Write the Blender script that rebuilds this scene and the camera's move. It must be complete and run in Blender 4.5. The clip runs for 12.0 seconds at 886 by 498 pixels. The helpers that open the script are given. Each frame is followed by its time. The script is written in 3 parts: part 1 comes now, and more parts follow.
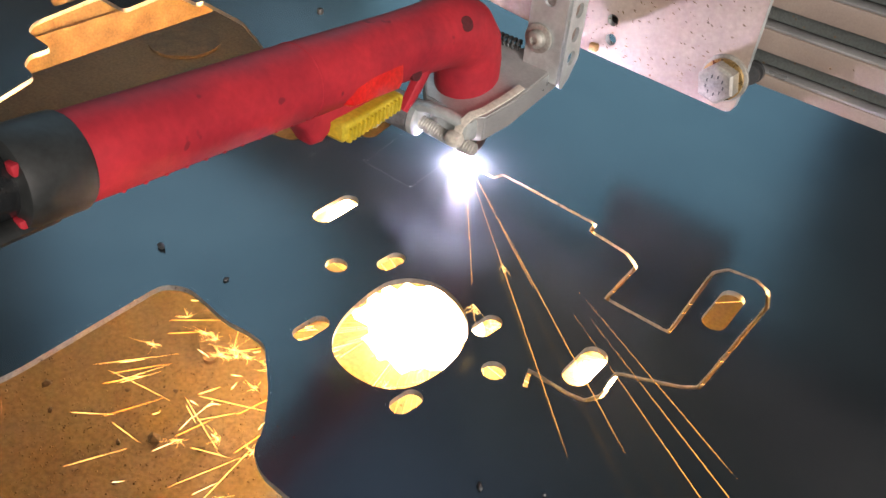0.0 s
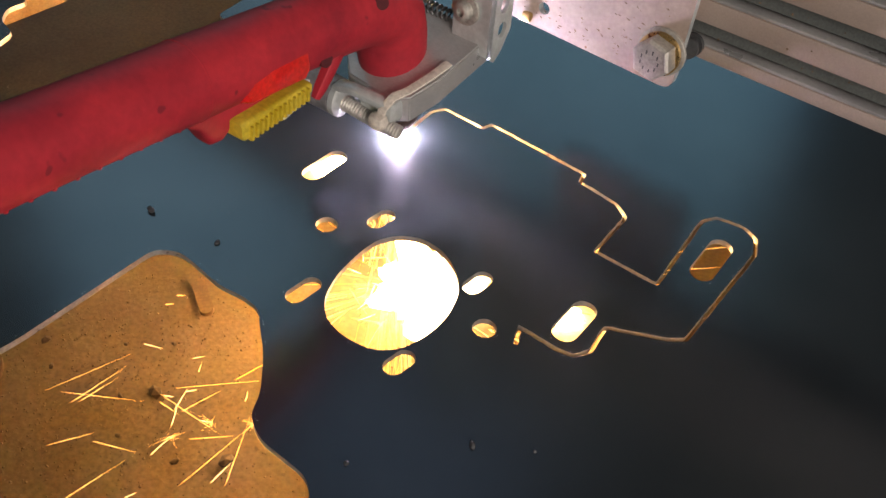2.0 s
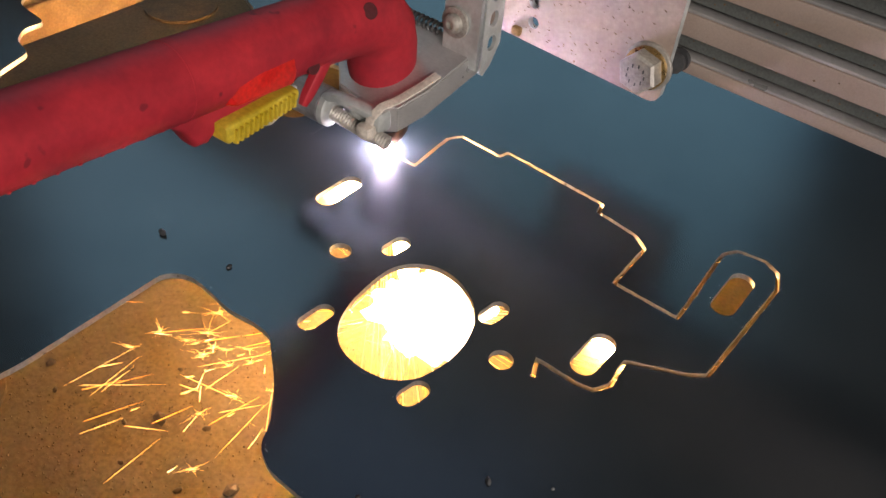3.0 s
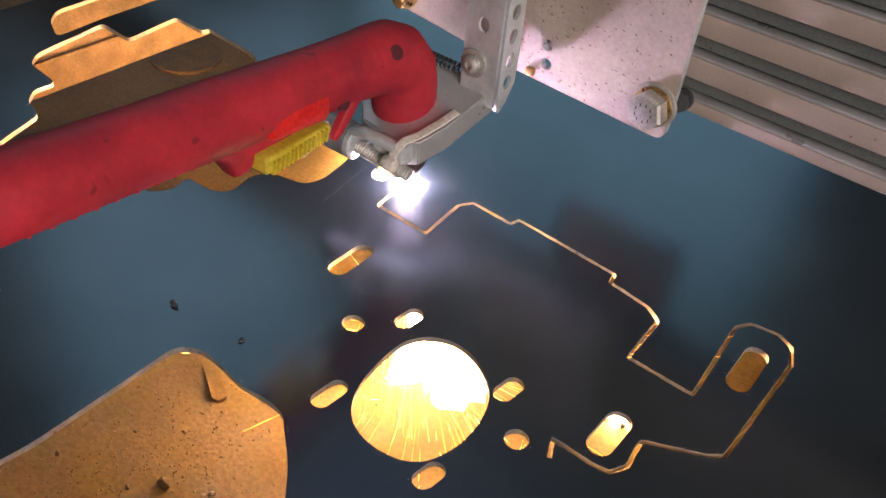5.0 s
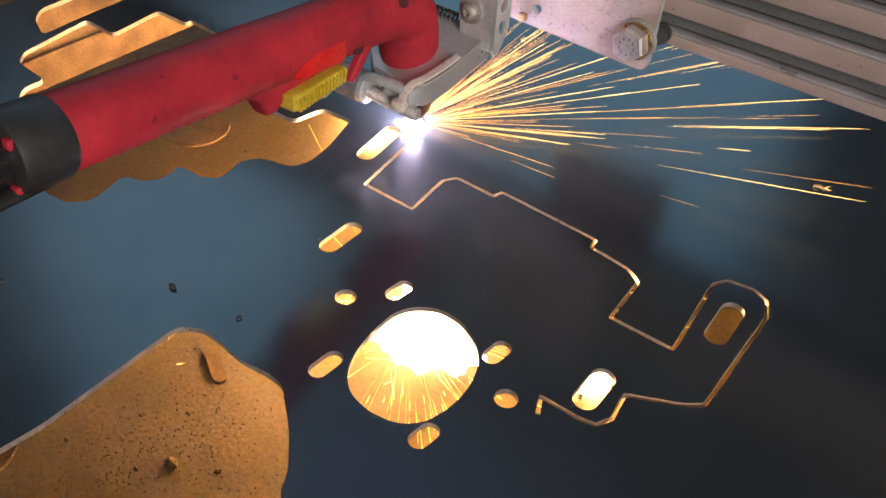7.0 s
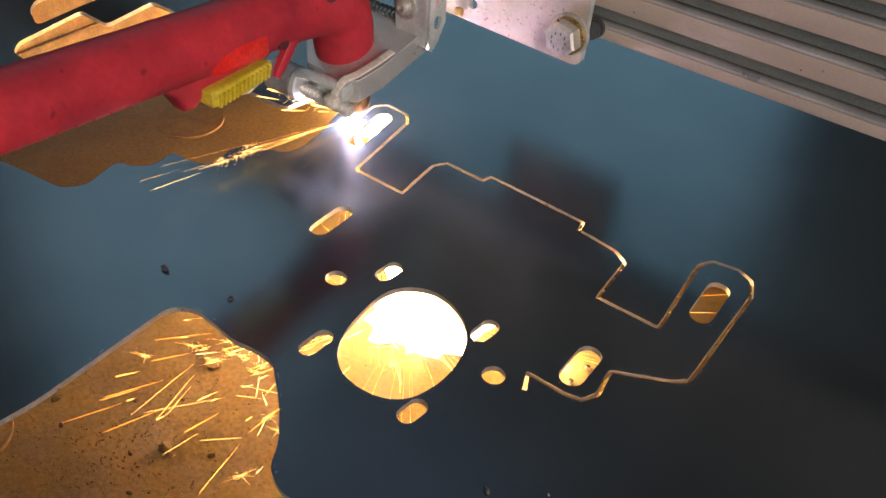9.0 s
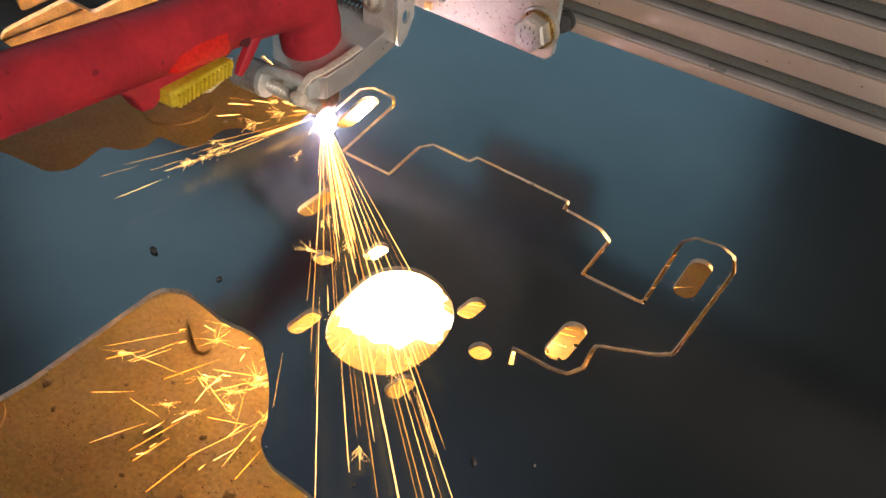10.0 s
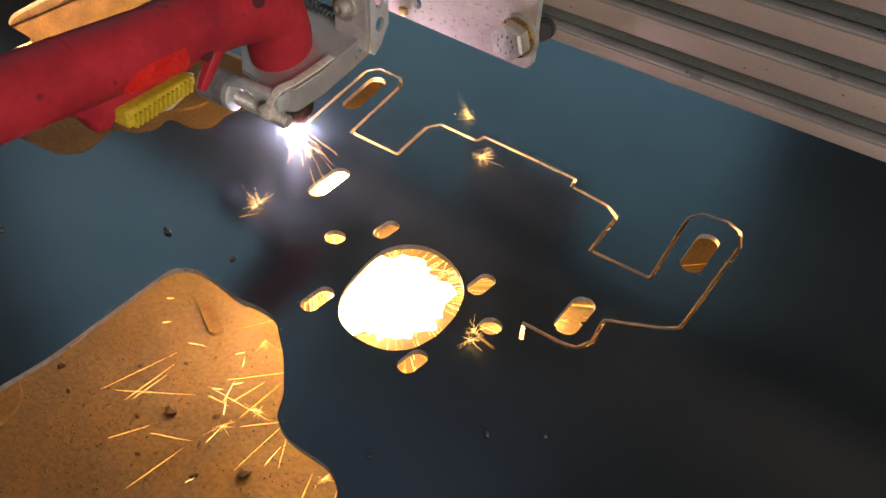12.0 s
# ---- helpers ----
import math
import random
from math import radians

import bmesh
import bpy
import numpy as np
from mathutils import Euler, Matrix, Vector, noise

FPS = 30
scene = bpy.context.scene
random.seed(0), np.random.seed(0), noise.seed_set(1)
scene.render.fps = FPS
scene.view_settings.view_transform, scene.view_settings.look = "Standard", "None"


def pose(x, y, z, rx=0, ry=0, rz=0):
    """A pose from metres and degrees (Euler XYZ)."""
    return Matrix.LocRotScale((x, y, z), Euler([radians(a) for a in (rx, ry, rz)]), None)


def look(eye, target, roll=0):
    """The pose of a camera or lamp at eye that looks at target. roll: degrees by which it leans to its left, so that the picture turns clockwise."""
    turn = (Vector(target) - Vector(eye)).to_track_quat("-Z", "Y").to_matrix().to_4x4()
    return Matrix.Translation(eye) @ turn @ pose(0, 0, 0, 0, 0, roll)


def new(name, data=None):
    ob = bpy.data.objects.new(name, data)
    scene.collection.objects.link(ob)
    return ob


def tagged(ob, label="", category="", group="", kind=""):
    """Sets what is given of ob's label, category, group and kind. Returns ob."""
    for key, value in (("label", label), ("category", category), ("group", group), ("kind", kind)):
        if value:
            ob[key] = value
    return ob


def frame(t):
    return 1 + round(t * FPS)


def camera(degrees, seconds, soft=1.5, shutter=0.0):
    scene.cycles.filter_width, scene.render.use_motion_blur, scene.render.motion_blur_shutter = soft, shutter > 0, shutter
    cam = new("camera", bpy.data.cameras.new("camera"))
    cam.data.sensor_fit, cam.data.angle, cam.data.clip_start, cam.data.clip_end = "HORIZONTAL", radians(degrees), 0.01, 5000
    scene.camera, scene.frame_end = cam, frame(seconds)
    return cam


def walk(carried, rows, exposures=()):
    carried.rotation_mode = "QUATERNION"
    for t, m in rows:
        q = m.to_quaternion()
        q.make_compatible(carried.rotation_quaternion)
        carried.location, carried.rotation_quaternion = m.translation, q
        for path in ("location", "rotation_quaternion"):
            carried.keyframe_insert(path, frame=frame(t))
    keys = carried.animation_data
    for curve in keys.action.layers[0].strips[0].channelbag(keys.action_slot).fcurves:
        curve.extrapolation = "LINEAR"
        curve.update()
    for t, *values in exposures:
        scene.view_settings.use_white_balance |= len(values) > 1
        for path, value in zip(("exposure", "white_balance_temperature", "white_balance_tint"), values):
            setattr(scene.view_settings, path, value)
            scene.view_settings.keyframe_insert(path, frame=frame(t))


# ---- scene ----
# ---- camera ----
cam = camera(55.3, 12.0)
PATH = [
    (0, (0.205, -0.33, 0.259), (-0.703, 0.932, -1.0), 5.6),
    (0.3, (0.2, -0.327, 0.27), (-0.657, 0.825, -1.12), 3.1),
    (0.5, (0.195, -0.323, 0.266), (-0.639, 0.81, -1.156), 2.0),
    (0.8, (0.186, -0.304, 0.267), (-0.6, 0.838, -1.175), 1.9),
    (1, (0.183, -0.298, 0.265), (-0.597, 0.85, -1.175), 1.8),
    (1.5, (0.191, -0.307, 0.273), (-0.617, 0.853, -1.143), 2.0),
    (2, (0.201, -0.322, 0.272), (-0.617, 0.858, -1.12), 4.9),
    (2.5, (0.2, -0.325, 0.262), (-0.642, 0.87, -1.103), 5.1),
    (3, (0.194, -0.321, 0.266), (-0.665, 0.888, -1.076), 5.5),
    (3.5, (0.184, -0.318, 0.27), (-0.682, 0.903, -1.057), 5.6),
    (5.5, (0.178, -0.317, 0.279), (-0.707, 0.942, -0.998), 6.0),
    (6, (0.182, -0.318, 0.278), (-0.684, 0.948, -1.006), 5.8),
    (6.5, (0.188, -0.326, 0.281), (-0.666, 0.923, -1.027), 4.4),
    (8.5, (0.193, -0.329, 0.288), (-0.663, 0.914, -1.024), 3.3),
    (9, (0.2, -0.333, 0.281), (-0.652, 0.917, -1.027), 3.7),
    (9.5, (0.199, -0.335, 0.286), (-0.63, 0.916, -1.036), 3.7),
    (10, (0.206, -0.337, 0.28), (-0.62, 0.913, -1.046), 3.6),
    (10.5, (0.205, -0.338, 0.284), (-0.609, 0.912, -1.048), 3.5),
    (11, (0.206, -0.339, 0.284), (-0.614, 0.913, -1.043), 3.5),
    (11.5, (0.208, -0.345, 0.287), (-0.614, 0.891, -1.054), 3.0),
    (12, (0.207, -0.344, 0.281), (-0.609, 0.882, -1.071), 2.9),
]
EXPOSURES = [(0, 1.08, 6500, 10), (0.5, 0.35, 6600, 12), (1, 0.15, 7400, 13), (1.7, 0.22, 7200, 13), (2.0, 0.5, 6800, 13), (2.5, 0.5, 6700, 13), (3.7, 0.65, 6700, 14), (5.5, 0.6, 6500, 17), (6, 0.7, 6500, 17),
             (6.7, 0.7, 6500, 18), (8.5, 0.12, 7200, 13), (9, 0.65, 6700, 13), (9.5, 0.5, 6900, 13), (10.5, 0.55, 7400, 14), (11.6, 0.55, 7400, 15), (12, 0.25, 7000, 14)]
walk(cam, [(t, look(e, a, r)) for t, e, a, r in PATH], EXPOSURES)

# ---- world and large lights ----
MM = 0.001
world = bpy.data.worlds.new("workshop_sky")
world.use_nodes = True
scene.world = world
wn = world.node_tree
sky = wn.nodes.new("ShaderNodeTexSky")
sky.sky_type, sky.sun_disc, sky.sun_elevation, sky.sun_rotation = "NISHITA", False, radians(35), radians(200)
wn.links.new(sky.outputs[0], wn.nodes["Background"].inputs[0])
wn.nodes["Background"].inputs[1].default_value = 0.1

ARC_GLOW, POOL_GLOW = 1300.0, 190.0


def window_light(name, eye, target, wide, high, power, colour):
    """An area lamp in one unseen, assumed opening of the room."""
    lamp = bpy.data.lights.new(name, "AREA")
    lamp.shape, lamp.size, lamp.size_y, lamp.energy, lamp.color = "RECTANGLE", wide, high, power, colour
    new(name, lamp).matrix_world = look(eye, target)


window_light("north_daylight", (-1.4, 2.57, 1.65), (-1.4, 0, 1.65), 2.2, 1.5, 4.8, (0.46, 0.88, 0.95))
window_light("west_daylight", (-2.57, 1.62, 2.75), (0, 1.62, 2.75), 1.7, 2.5, 8, (0.57, 0.88, 0.96))
# added roof lamp: lifts the grey that the lower sheet reflects
window_light("roof_fill", (-1.55, 1.85, 4.19), (-1.55, 1.8501, 0), 1.66, 1.26, 0.65, (0.92, 0.88, 0.86))
# added fill without a known source: brightens torch, clamp bar and angle
window_light("east_fill", (2.57, -1.65, 1.1), (0, -1.0, 0.5), 1.7, 1.3, 64, (1.0, 0.88, 0.8))


# ---- materials ----
def node_material(name):
    m = bpy.data.materials.new(name)
    m.use_nodes = True
    return m, m.node_tree, m.node_tree.nodes["Principled BSDF"]


def ramp_node(nt, stops):
    r = nt.nodes.new("ShaderNodeValToRGB")
    r.color_ramp.elements[0].position, r.color_ramp.elements[0].color = stops[0][0], (*stops[0][1], 1)
    r.color_ramp.elements[1].position, r.color_ramp.elements[1].color = stops[-1][0], (*stops[-1][1], 1)
    for p, c in stops[1:-1]:
        r.color_ramp.elements.new(p).color = (*c, 1)
    return r


def noise_node(nt, scale, detail=4, stretch=(1, 1, 1), rough=0.55, turn=0):
    tc = nt.nodes.new("ShaderNodeTexCoord")
    mp = nt.nodes.new("ShaderNodeMapping")
    mp.inputs["Scale"].default_value = stretch
    mp.inputs["Rotation"].default_value = (0, 0, radians(turn))
    n = nt.nodes.new("ShaderNodeTexNoise")
    n.inputs["Scale"].default_value, n.inputs["Detail"].default_value, n.inputs["Roughness"].default_value = scale, detail, rough
    nt.links.new(tc.outputs["Object"], mp.inputs[0])
    nt.links.new(mp.outputs[0], n.inputs[0])
    return n.outputs[0]


def mix_node(nt, factor, a, b, how="MIX"):
    m = nt.nodes.new("ShaderNodeMix")
    m.data_type, m.blend_type = "RGBA", how
    for k, v in ((0, factor), (6, a), (7, b)):
        if isinstance(v, bpy.types.NodeSocket):
            nt.links.new(v, m.inputs[k])
        else:
            m.inputs[k].default_value = v if k == 0 else (*v, 1)
    return m.outputs[2]


def surface(name, dark, light, rough, metal=0.0, big=25, fine=400, bump=0.15, depth=0.0003, stretch=(1, 1, 1), spots=None, rough_var=0.15, turn=0, grain=1.0):
    """Two scales of variation between two colours, optional dark spots (colour, scale, threshold), fine relief."""
    m, nt, b = node_material(name)
    n1, n2 = noise_node(nt, big), noise_node(nt, fine, 3, stretch, turn=turn)
    r1 = ramp_node(nt, [(0.3, dark), (0.7, light)])
    nt.links.new(n1, r1.inputs[0])
    r2 = ramp_node(nt, [(0.25, (1 - 0.28 * grain,) * 3), (0.75, (1 + 0.18 * grain,) * 3)])
    nt.links.new(n2, r2.inputs[0])
    col = mix_node(nt, 1.0, r1.outputs[0], r2.outputs[0], "MULTIPLY")
    if spots:
        n3 = noise_node(nt, spots[1], 2, stretch)
        r3 = ramp_node(nt, [(spots[2], (0, 0, 0)), (spots[2] + 0.04, (1, 1, 1))])
        nt.links.new(n3, r3.inputs[0])
        col = mix_node(nt, r3.outputs[0], col, spots[0])
    nt.links.new(col, b.inputs["Base Color"])
    b.inputs["Metallic"].default_value = metal
    r4 = ramp_node(nt, [(0.3, (rough - rough_var,) * 3), (0.7, (min(1, rough + rough_var),) * 3)])
    nt.links.new(n1, r4.inputs[0])
    nt.links.new(r4.outputs[0], b.inputs["Roughness"])
    bn = nt.nodes.new("ShaderNodeBump")
    bn.inputs["Strength"].default_value, bn.inputs["Distance"].default_value = bump, depth
    nt.links.new(n2, bn.inputs["Height"])
    nt.links.new(bn.outputs[0], b.inputs["Normal"])
    return m


def glowing(name, colour, strength):
    m, nt, b = node_material(name)
    b.inputs["Base Color"].default_value = (*colour, 1)
    b.inputs["Emission Color"].default_value = (*colour, 1)
    b.inputs["Emission Strength"].default_value = strength
    return m


SHEET = surface("mill_scale_steel", (0.075, 0.095, 0.108), (0.115, 0.14, 0.152), 0.23, 0.8, big=9, fine=300, bump=0.07, stretch=(1, 5, 1), rough_var=0.025, turn=32, grain=0.5)
CUT = surface("cut_steel_edge", (0.36, 0.33, 0.3), (0.55, 0.52, 0.48), 0.42, 0.65, big=300, fine=900, bump=0.4)
DIRT = surface("dusty_floor", (0.172, 0.118, 0.068), (0.258, 0.186, 0.108), 0.9, 0, big=9, fine=330, bump=0.24, depth=0.0014, spots=((0.15, 0.105, 0.065), 190, 0.69), rough_var=0.05)
SLAG = surface("dark_slag", (0.08, 0.058, 0.038), (0.2, 0.145, 0.095), 0.6, 0.2, big=90, fine=500, bump=0.4)
GRIT = surface("iron_grit", (0.07, 0.045, 0.025), (0.26, 0.18, 0.1), 0.9, 0, big=60, fine=500)
DUST = surface("floor_grit", (0.11, 0.076, 0.046), (0.34, 0.25, 0.155), 0.9, 0, big=140, fine=500)
RUST = surface("rusty_slug", (0.16, 0.1, 0.05), (0.3, 0.2, 0.11), 0.75, 0.2, big=60, fine=500, bump=0.4)
RED = surface("red_plastic", (0.24, 0.017, 0.03), (0.48, 0.028, 0.04), 0.55, 0, big=30, fine=320, bump=0.14, spots=((0.2, 0.016, 0.026), 95, 0.7), rough_var=0.1, grain=0.5)
RED.node_tree.nodes["Principled BSDF"].inputs["Specular IOR Level"].default_value = 0.25
RED_BRIGHT = surface("bright_red_plastic", (0.62, 0.016, 0.016), (0.72, 0.03, 0.02), 0.4, 0, big=60, fine=500, bump=0.05)
YELLOW = surface("yellow_plastic", (0.48, 0.36, 0.02), (0.6, 0.47, 0.05), 0.5, 0, big=70, fine=500, bump=0.1)
RUBBER = surface("black_rubber", (0.012, 0.014, 0.014), (0.03, 0.033, 0.033), 0.5, 0, big=50, fine=500, bump=0.15)
HOSE = surface("glossy_black_hose", (0.01, 0.011, 0.012), (0.02, 0.022, 0.023), 0.22, 0, big=50, fine=500, bump=0.05, rough_var=0.05)
DARK_METAL = surface("soot_shade_metal", (0.07, 0.075, 0.08), (0.15, 0.155, 0.16), 0.45, 0.6, big=60, fine=500, bump=0.2)
DULL = surface("dull_grey_steel", (0.2, 0.2, 0.21), (0.32, 0.32, 0.33), 0.5, 0.35, big=60, fine=500, bump=0.2)
ALU = surface("milled_aluminium", (0.42, 0.43, 0.43), (0.58, 0.58, 0.57), 0.38, 0.55, big=40, fine=500, bump=0.06, stretch=(1, 1, 6), grain=0.4)
GALV = surface("galvanised_steel", (0.42, 0.46, 0.46), (0.62, 0.66, 0.65), 0.45, 0.4, big=70, fine=420, bump=0.08, grain=0.5, spots=((0.16, 0.15, 0.13), 120, 0.7))
PAINTED = surface("spattered_plate", (0.37, 0.3, 0.255), (0.48, 0.4, 0.345), 0.5, 0.1, big=30, fine=420, bump=0.12, spots=((0.2, 0.1, 0.05), 150, 0.735), grain=0.5)
# darker than EXTRUSION: the shade inside the slots is put into the colour
SLOT_SHADE = surface("shaded_slot_aluminium", (0.15, 0.17, 0.165), (0.2, 0.22, 0.21), 0.5, 0.4, big=8, fine=900, bump=0.05)
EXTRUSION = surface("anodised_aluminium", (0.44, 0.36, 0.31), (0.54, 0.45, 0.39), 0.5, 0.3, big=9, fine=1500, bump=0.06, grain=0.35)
BOLT = surface("zinc_bolt", (0.38, 0.37, 0.34), (0.56, 0.55, 0.5), 0.45, 0.5, big=120, fine=700, bump=0.3)
NYLON = surface("nylon_strap", (0.56, 0.52, 0.46), (0.7, 0.66, 0.58), 0.45, 0, big=90, fine=600, bump=0.1)
BRASS = surface("tarnished_brass", (0.45, 0.3, 0.12), (0.6, 0.42, 0.18), 0.35, 0.9, big=150, fine=800)
COPPER = surface("copper_nozzle", (0.1, 0.06, 0.045), (0.24, 0.14, 0.1), 0.4, 0.9, big=200, fine=800)
RECESS_SHADE = surface("recess_shade_red", (0.06, 0.006, 0.01), (0.1, 0.01, 0.014), 0.8, 0, big=90, fine=500)
# for the unseen ceiling, kept dark so that the sheet reflects dark
BOARDS = surface("dark_roof_boards", (0.03, 0.026, 0.022), (0.05, 0.044, 0.038), 0.9, 0, big=3, fine=60)
WALL = surface("grey_plaster", (0.2, 0.21, 0.215), (0.26, 0.27, 0.275), 0.9, 0, big=2, fine=60)
SPARK = glowing("burning_spark", (1.0, 0.42, 0.07), 2.0)
SPARK_WHITE = glowing("yellow_white_spark", (1.0, 0.74, 0.34), 6.0)
SPARK_HOT = glowing("white_hot_spark", (1.0, 0.56, 0.16), 4.2)
ARC = glowing("arc_light", (0.88, 0.75, 1.0), ARC_GLOW)
# emission of the two added floor patches only
POOL = glowing("patch_glow", (1.0, 0.57, 0.2), POOL_GLOW)
WHITE_HOT = glowing("white_hot_metal", (1.0, 0.78, 0.46), 9.0)
JET_GLOW = glowing("molten_jet_glow", (1.0, 0.52, 0.16), POOL_GLOW)


# ---- mesh helpers ----
def mesh_of(bm, name, *mats):
    bmesh.ops.recalc_face_normals(bm, faces=bm.faces)
    me = bpy.data.meshes.new(name)
    bm.to_mesh(me)
    bm.free()
    for m in mats:
        me.materials.append(m)
    return me


def part(name, bm, material, parent=None, label=""):
    me = mesh_of(bm, name, material) if isinstance(bm, bmesh.types.BMesh) else bm
    ob = new(name, me)
    ob.parent = parent
    return tagged(ob, label)


def thing(name, label, category, group="", kind="", at=None):
    ob = tagged(new(name), label, category, group, kind)
    if at:
        ob.matrix_basis = at
    return ob


def smooth(bm, angle=40):
    for f in bm.faces:
        f.smooth = True
    for e in bm.edges:
        if len(e.link_faces) == 2 and e.calc_face_angle(0) > radians(angle):
            e.smooth = False
    return bm


def block(x0, x1, y0, y1, z0, z1, bevel=0.6):
    """A box in millimetres with bevelled edges."""
    bm = bmesh.new()
    bmesh.ops.create_cube(bm, size=1)
    for v in bm.verts:
        v.co = Vector(((x0 + x1) / 2 + v.co.x * (x1 - x0), (y0 + y1) / 2 + v.co.y * (y1 - y0), (z0 + z1) / 2 + v.co.z * (z1 - z0))) * MM
    if bevel:
        bmesh.ops.bevel(bm, geom=list(bm.edges), offset=bevel * MM, segments=2, profile=0.5, affect="EDGES")
    return smooth(bm)


def loft(rings, segments=24, caps=True, power=2.0):
    """A skin over rings (centre, side vector, up vector) in millimetres."""
    bm = bmesh.new()
    rows = []
    for c, u, v in rings:
        row = []
        for k in range(segments):
            a = 2 * math.pi * k / segments
            ca, sa = math.cos(a), math.sin(a)
            ca, sa = math.copysign(abs(ca) ** (2 / power), ca), math.copysign(abs(sa) ** (2 / power), sa)
            row.append(bm.verts.new((Vector(c) + Vector(u) * ca + Vector(v) * sa) * MM))
        rows.append(row)
    for a, b in zip(rows, rows[1:]):
        for k in range(segments):
            bm.faces.new((a[k], a[(k + 1) % segments], b[(k + 1) % segments], b[k]))
    if caps:
        bm.faces.new(rows[0])
        bm.faces.new(rows[-1])
    bmesh.ops.recalc_face_normals(bm, faces=bm.faces)
    return smooth(bm)


def sweep(points, radii, segments=24, side=(1, 0, 0), power=2.0):
    """A round skin along a path; radii are numbers or (side, up) pairs."""
    pts = [Vector(p) for p in points]
    rings = []
    for i, p in enumerate(pts):
        d = (pts[min(i + 1, len(pts) - 1)] - pts[max(i - 1, 0)]).normalized()
        u = (Vector(side) - d * d.dot(Vector(side))).normalized()
        v = d.cross(u)
        r = radii[i] if isinstance(radii[i], tuple) else (radii[i], radii[i])
        rings.append((p, u * r[0], v * r[1]))
    return loft(rings, segments, power=power)


def turned(axis_from, direction, profile, segments=24):
    """A turned body: profile rows of (distance along, radius), millimetres."""
    d = Vector(direction).normalized()
    u = d.orthogonal().normalized()
    v = d.cross(u)
    return loft([(Vector(axis_from) + d * s, u * r, v * r) for s, r in profile], segments)


def hexagon(centre, direction, across, height):
    d = Vector(direction).normalized()
    u = d.orthogonal().normalized()
    v = d.cross(u)
    r = across / math.sqrt(3)
    bm = loft([(Vector(centre) + d * s, u * q, v * q) for s, q in ((0, r), (height * 0.85, r), (height, r * 0.86))], 6)
    for f in bm.faces:
        f.smooth = False
    return bm


def rounded(corners, radius=4.0, steps=4):
    """A closed outline through corners (x, y) in millimetres with rounded corners."""
    out, n = [], len(corners)
    for i in range(n):
        p, a, b = Vector(corners[i]), Vector(corners[i - 1]), Vector(corners[(i + 1) % n])
        r = min(radius, (a - p).length * 0.45, (b - p).length * 0.45)
        s, e = p + (a - p).normalized() * r, p + (b - p).normalized() * r
        for k in range(steps + 1):
            t = k / steps
            out.append((1 - t) ** 2 * s + 2 * t * (1 - t) * p + t * t * e)
    return out


def slot_outline(x, y, long, wide, turn=90, steps=8):
    """A slot with round ends, its long way turned from x by degrees."""
    out, h = [], max(0.0, (long - wide) / 2)
    for end in (1, -1):
        for k in range(steps + 1):
            a = math.pi * (k / steps - 0.5) + (0 if end > 0 else math.pi)
            out.append(Vector((end * h + wide / 2 * math.cos(a), wide / 2 * math.sin(a))))
    c, s = math.cos(radians(turn)), math.sin(radians(turn))
    return [Vector((x + p.x * c - p.y * s, y + p.x * s + p.y * c)) for p in out]


def along(points, step):
    """Points at even steps on a polyline."""
    out = [Vector(points[0])]
    for a, b in zip(points, points[1:]):
        a, b = Vector(a), Vector(b)
        n = max(1, round((b - a).length / step))
        out += [a + (b - a) * (k / n) for k in range(1, n + 1)]
    return out


def ribbon(points, width, ragged=0.0):
    """The outline of a line of that width (millimetres)."""
    pts = [Vector(p) for p in points]
    left, right = [], []
    for i, p in enumerate(pts):
        d0 = (p - pts[max(i - 1, 0)]).normalized() if i else (pts[1] - p).normalized()
        d1 = (pts[min(i + 1, len(pts) - 1)] - p).normalized() if i < len(pts) - 1 else d0
        d = (d0 + d1).normalized() if (d0 + d1).length > 0.1 else d1
        n = Vector((-d.y, d.x))
        k = width / 2 / max(0.6, n.dot(Vector((-d1.y, d1.x))))
        left.append(p + n * (k + random.uniform(-ragged, ragged)))
        right.append(p - n * (k + random.uniform(-ragged, ragged)))
    return left + right[::-1]


def soften(points):
    """Takes the points of a line a little off its corners."""
    return [points[0]] + [(a + b * 8 + c) / 10 for a, b, c in zip(points, points[1:], points[2:])] + [points[-1]]


def sheet_mesh(name, outlines, z0, z1, top, side):
    """A flat sheet between two heights (millimetres): the first outline is its border, the others are holes."""
    cu = bpy.data.curves.new(name, "CURVE")
    cu.dimensions, cu.fill_mode, cu.extrude = "2D", "BOTH", (z1 - z0) / 2 * MM
    for o in outlines:
        sp = cu.splines.new("POLY")
        sp.points.add(len(o) - 1)
        for q, p in zip(sp.points, o):
            q.co = (p[0] * MM, p[1] * MM, 0, 1)
        sp.use_cyclic_u = True
    ob = new(name, cu)
    bpy.context.view_layer.update()
    me = bpy.data.meshes.new_from_object(ob.evaluated_get(bpy.context.evaluated_depsgraph_get()))
    bpy.data.objects.remove(ob)
    bpy.data.curves.remove(cu)
    me.name = name
    me.materials.clear()
    me.materials.append(top)
    me.materials.append(side)
    for v in me.vertices:
        v.co.z += (z0 + z1) / 2 * MM
    for p in me.polygons:
        p.material_index = 0 if abs(p.normal.z) > 0.5 else 1
    return me


# ---- the room ----
def box_m(x0, x1, y0, y1, z0, z1):
    return block(x0 * 1000, x1 * 1000, y0 * 1000, y1 * 1000, z0 * 1000, z1 * 1000, 0)


FLOOR_Z = -160
floor = tagged(part("floor", box_m(-2.6, 2.6, -2.6, 2.6, -0.26, -0.16), DIRT), "brown dusty workshop floor strewn with iron grit", "floor", kind="structure")
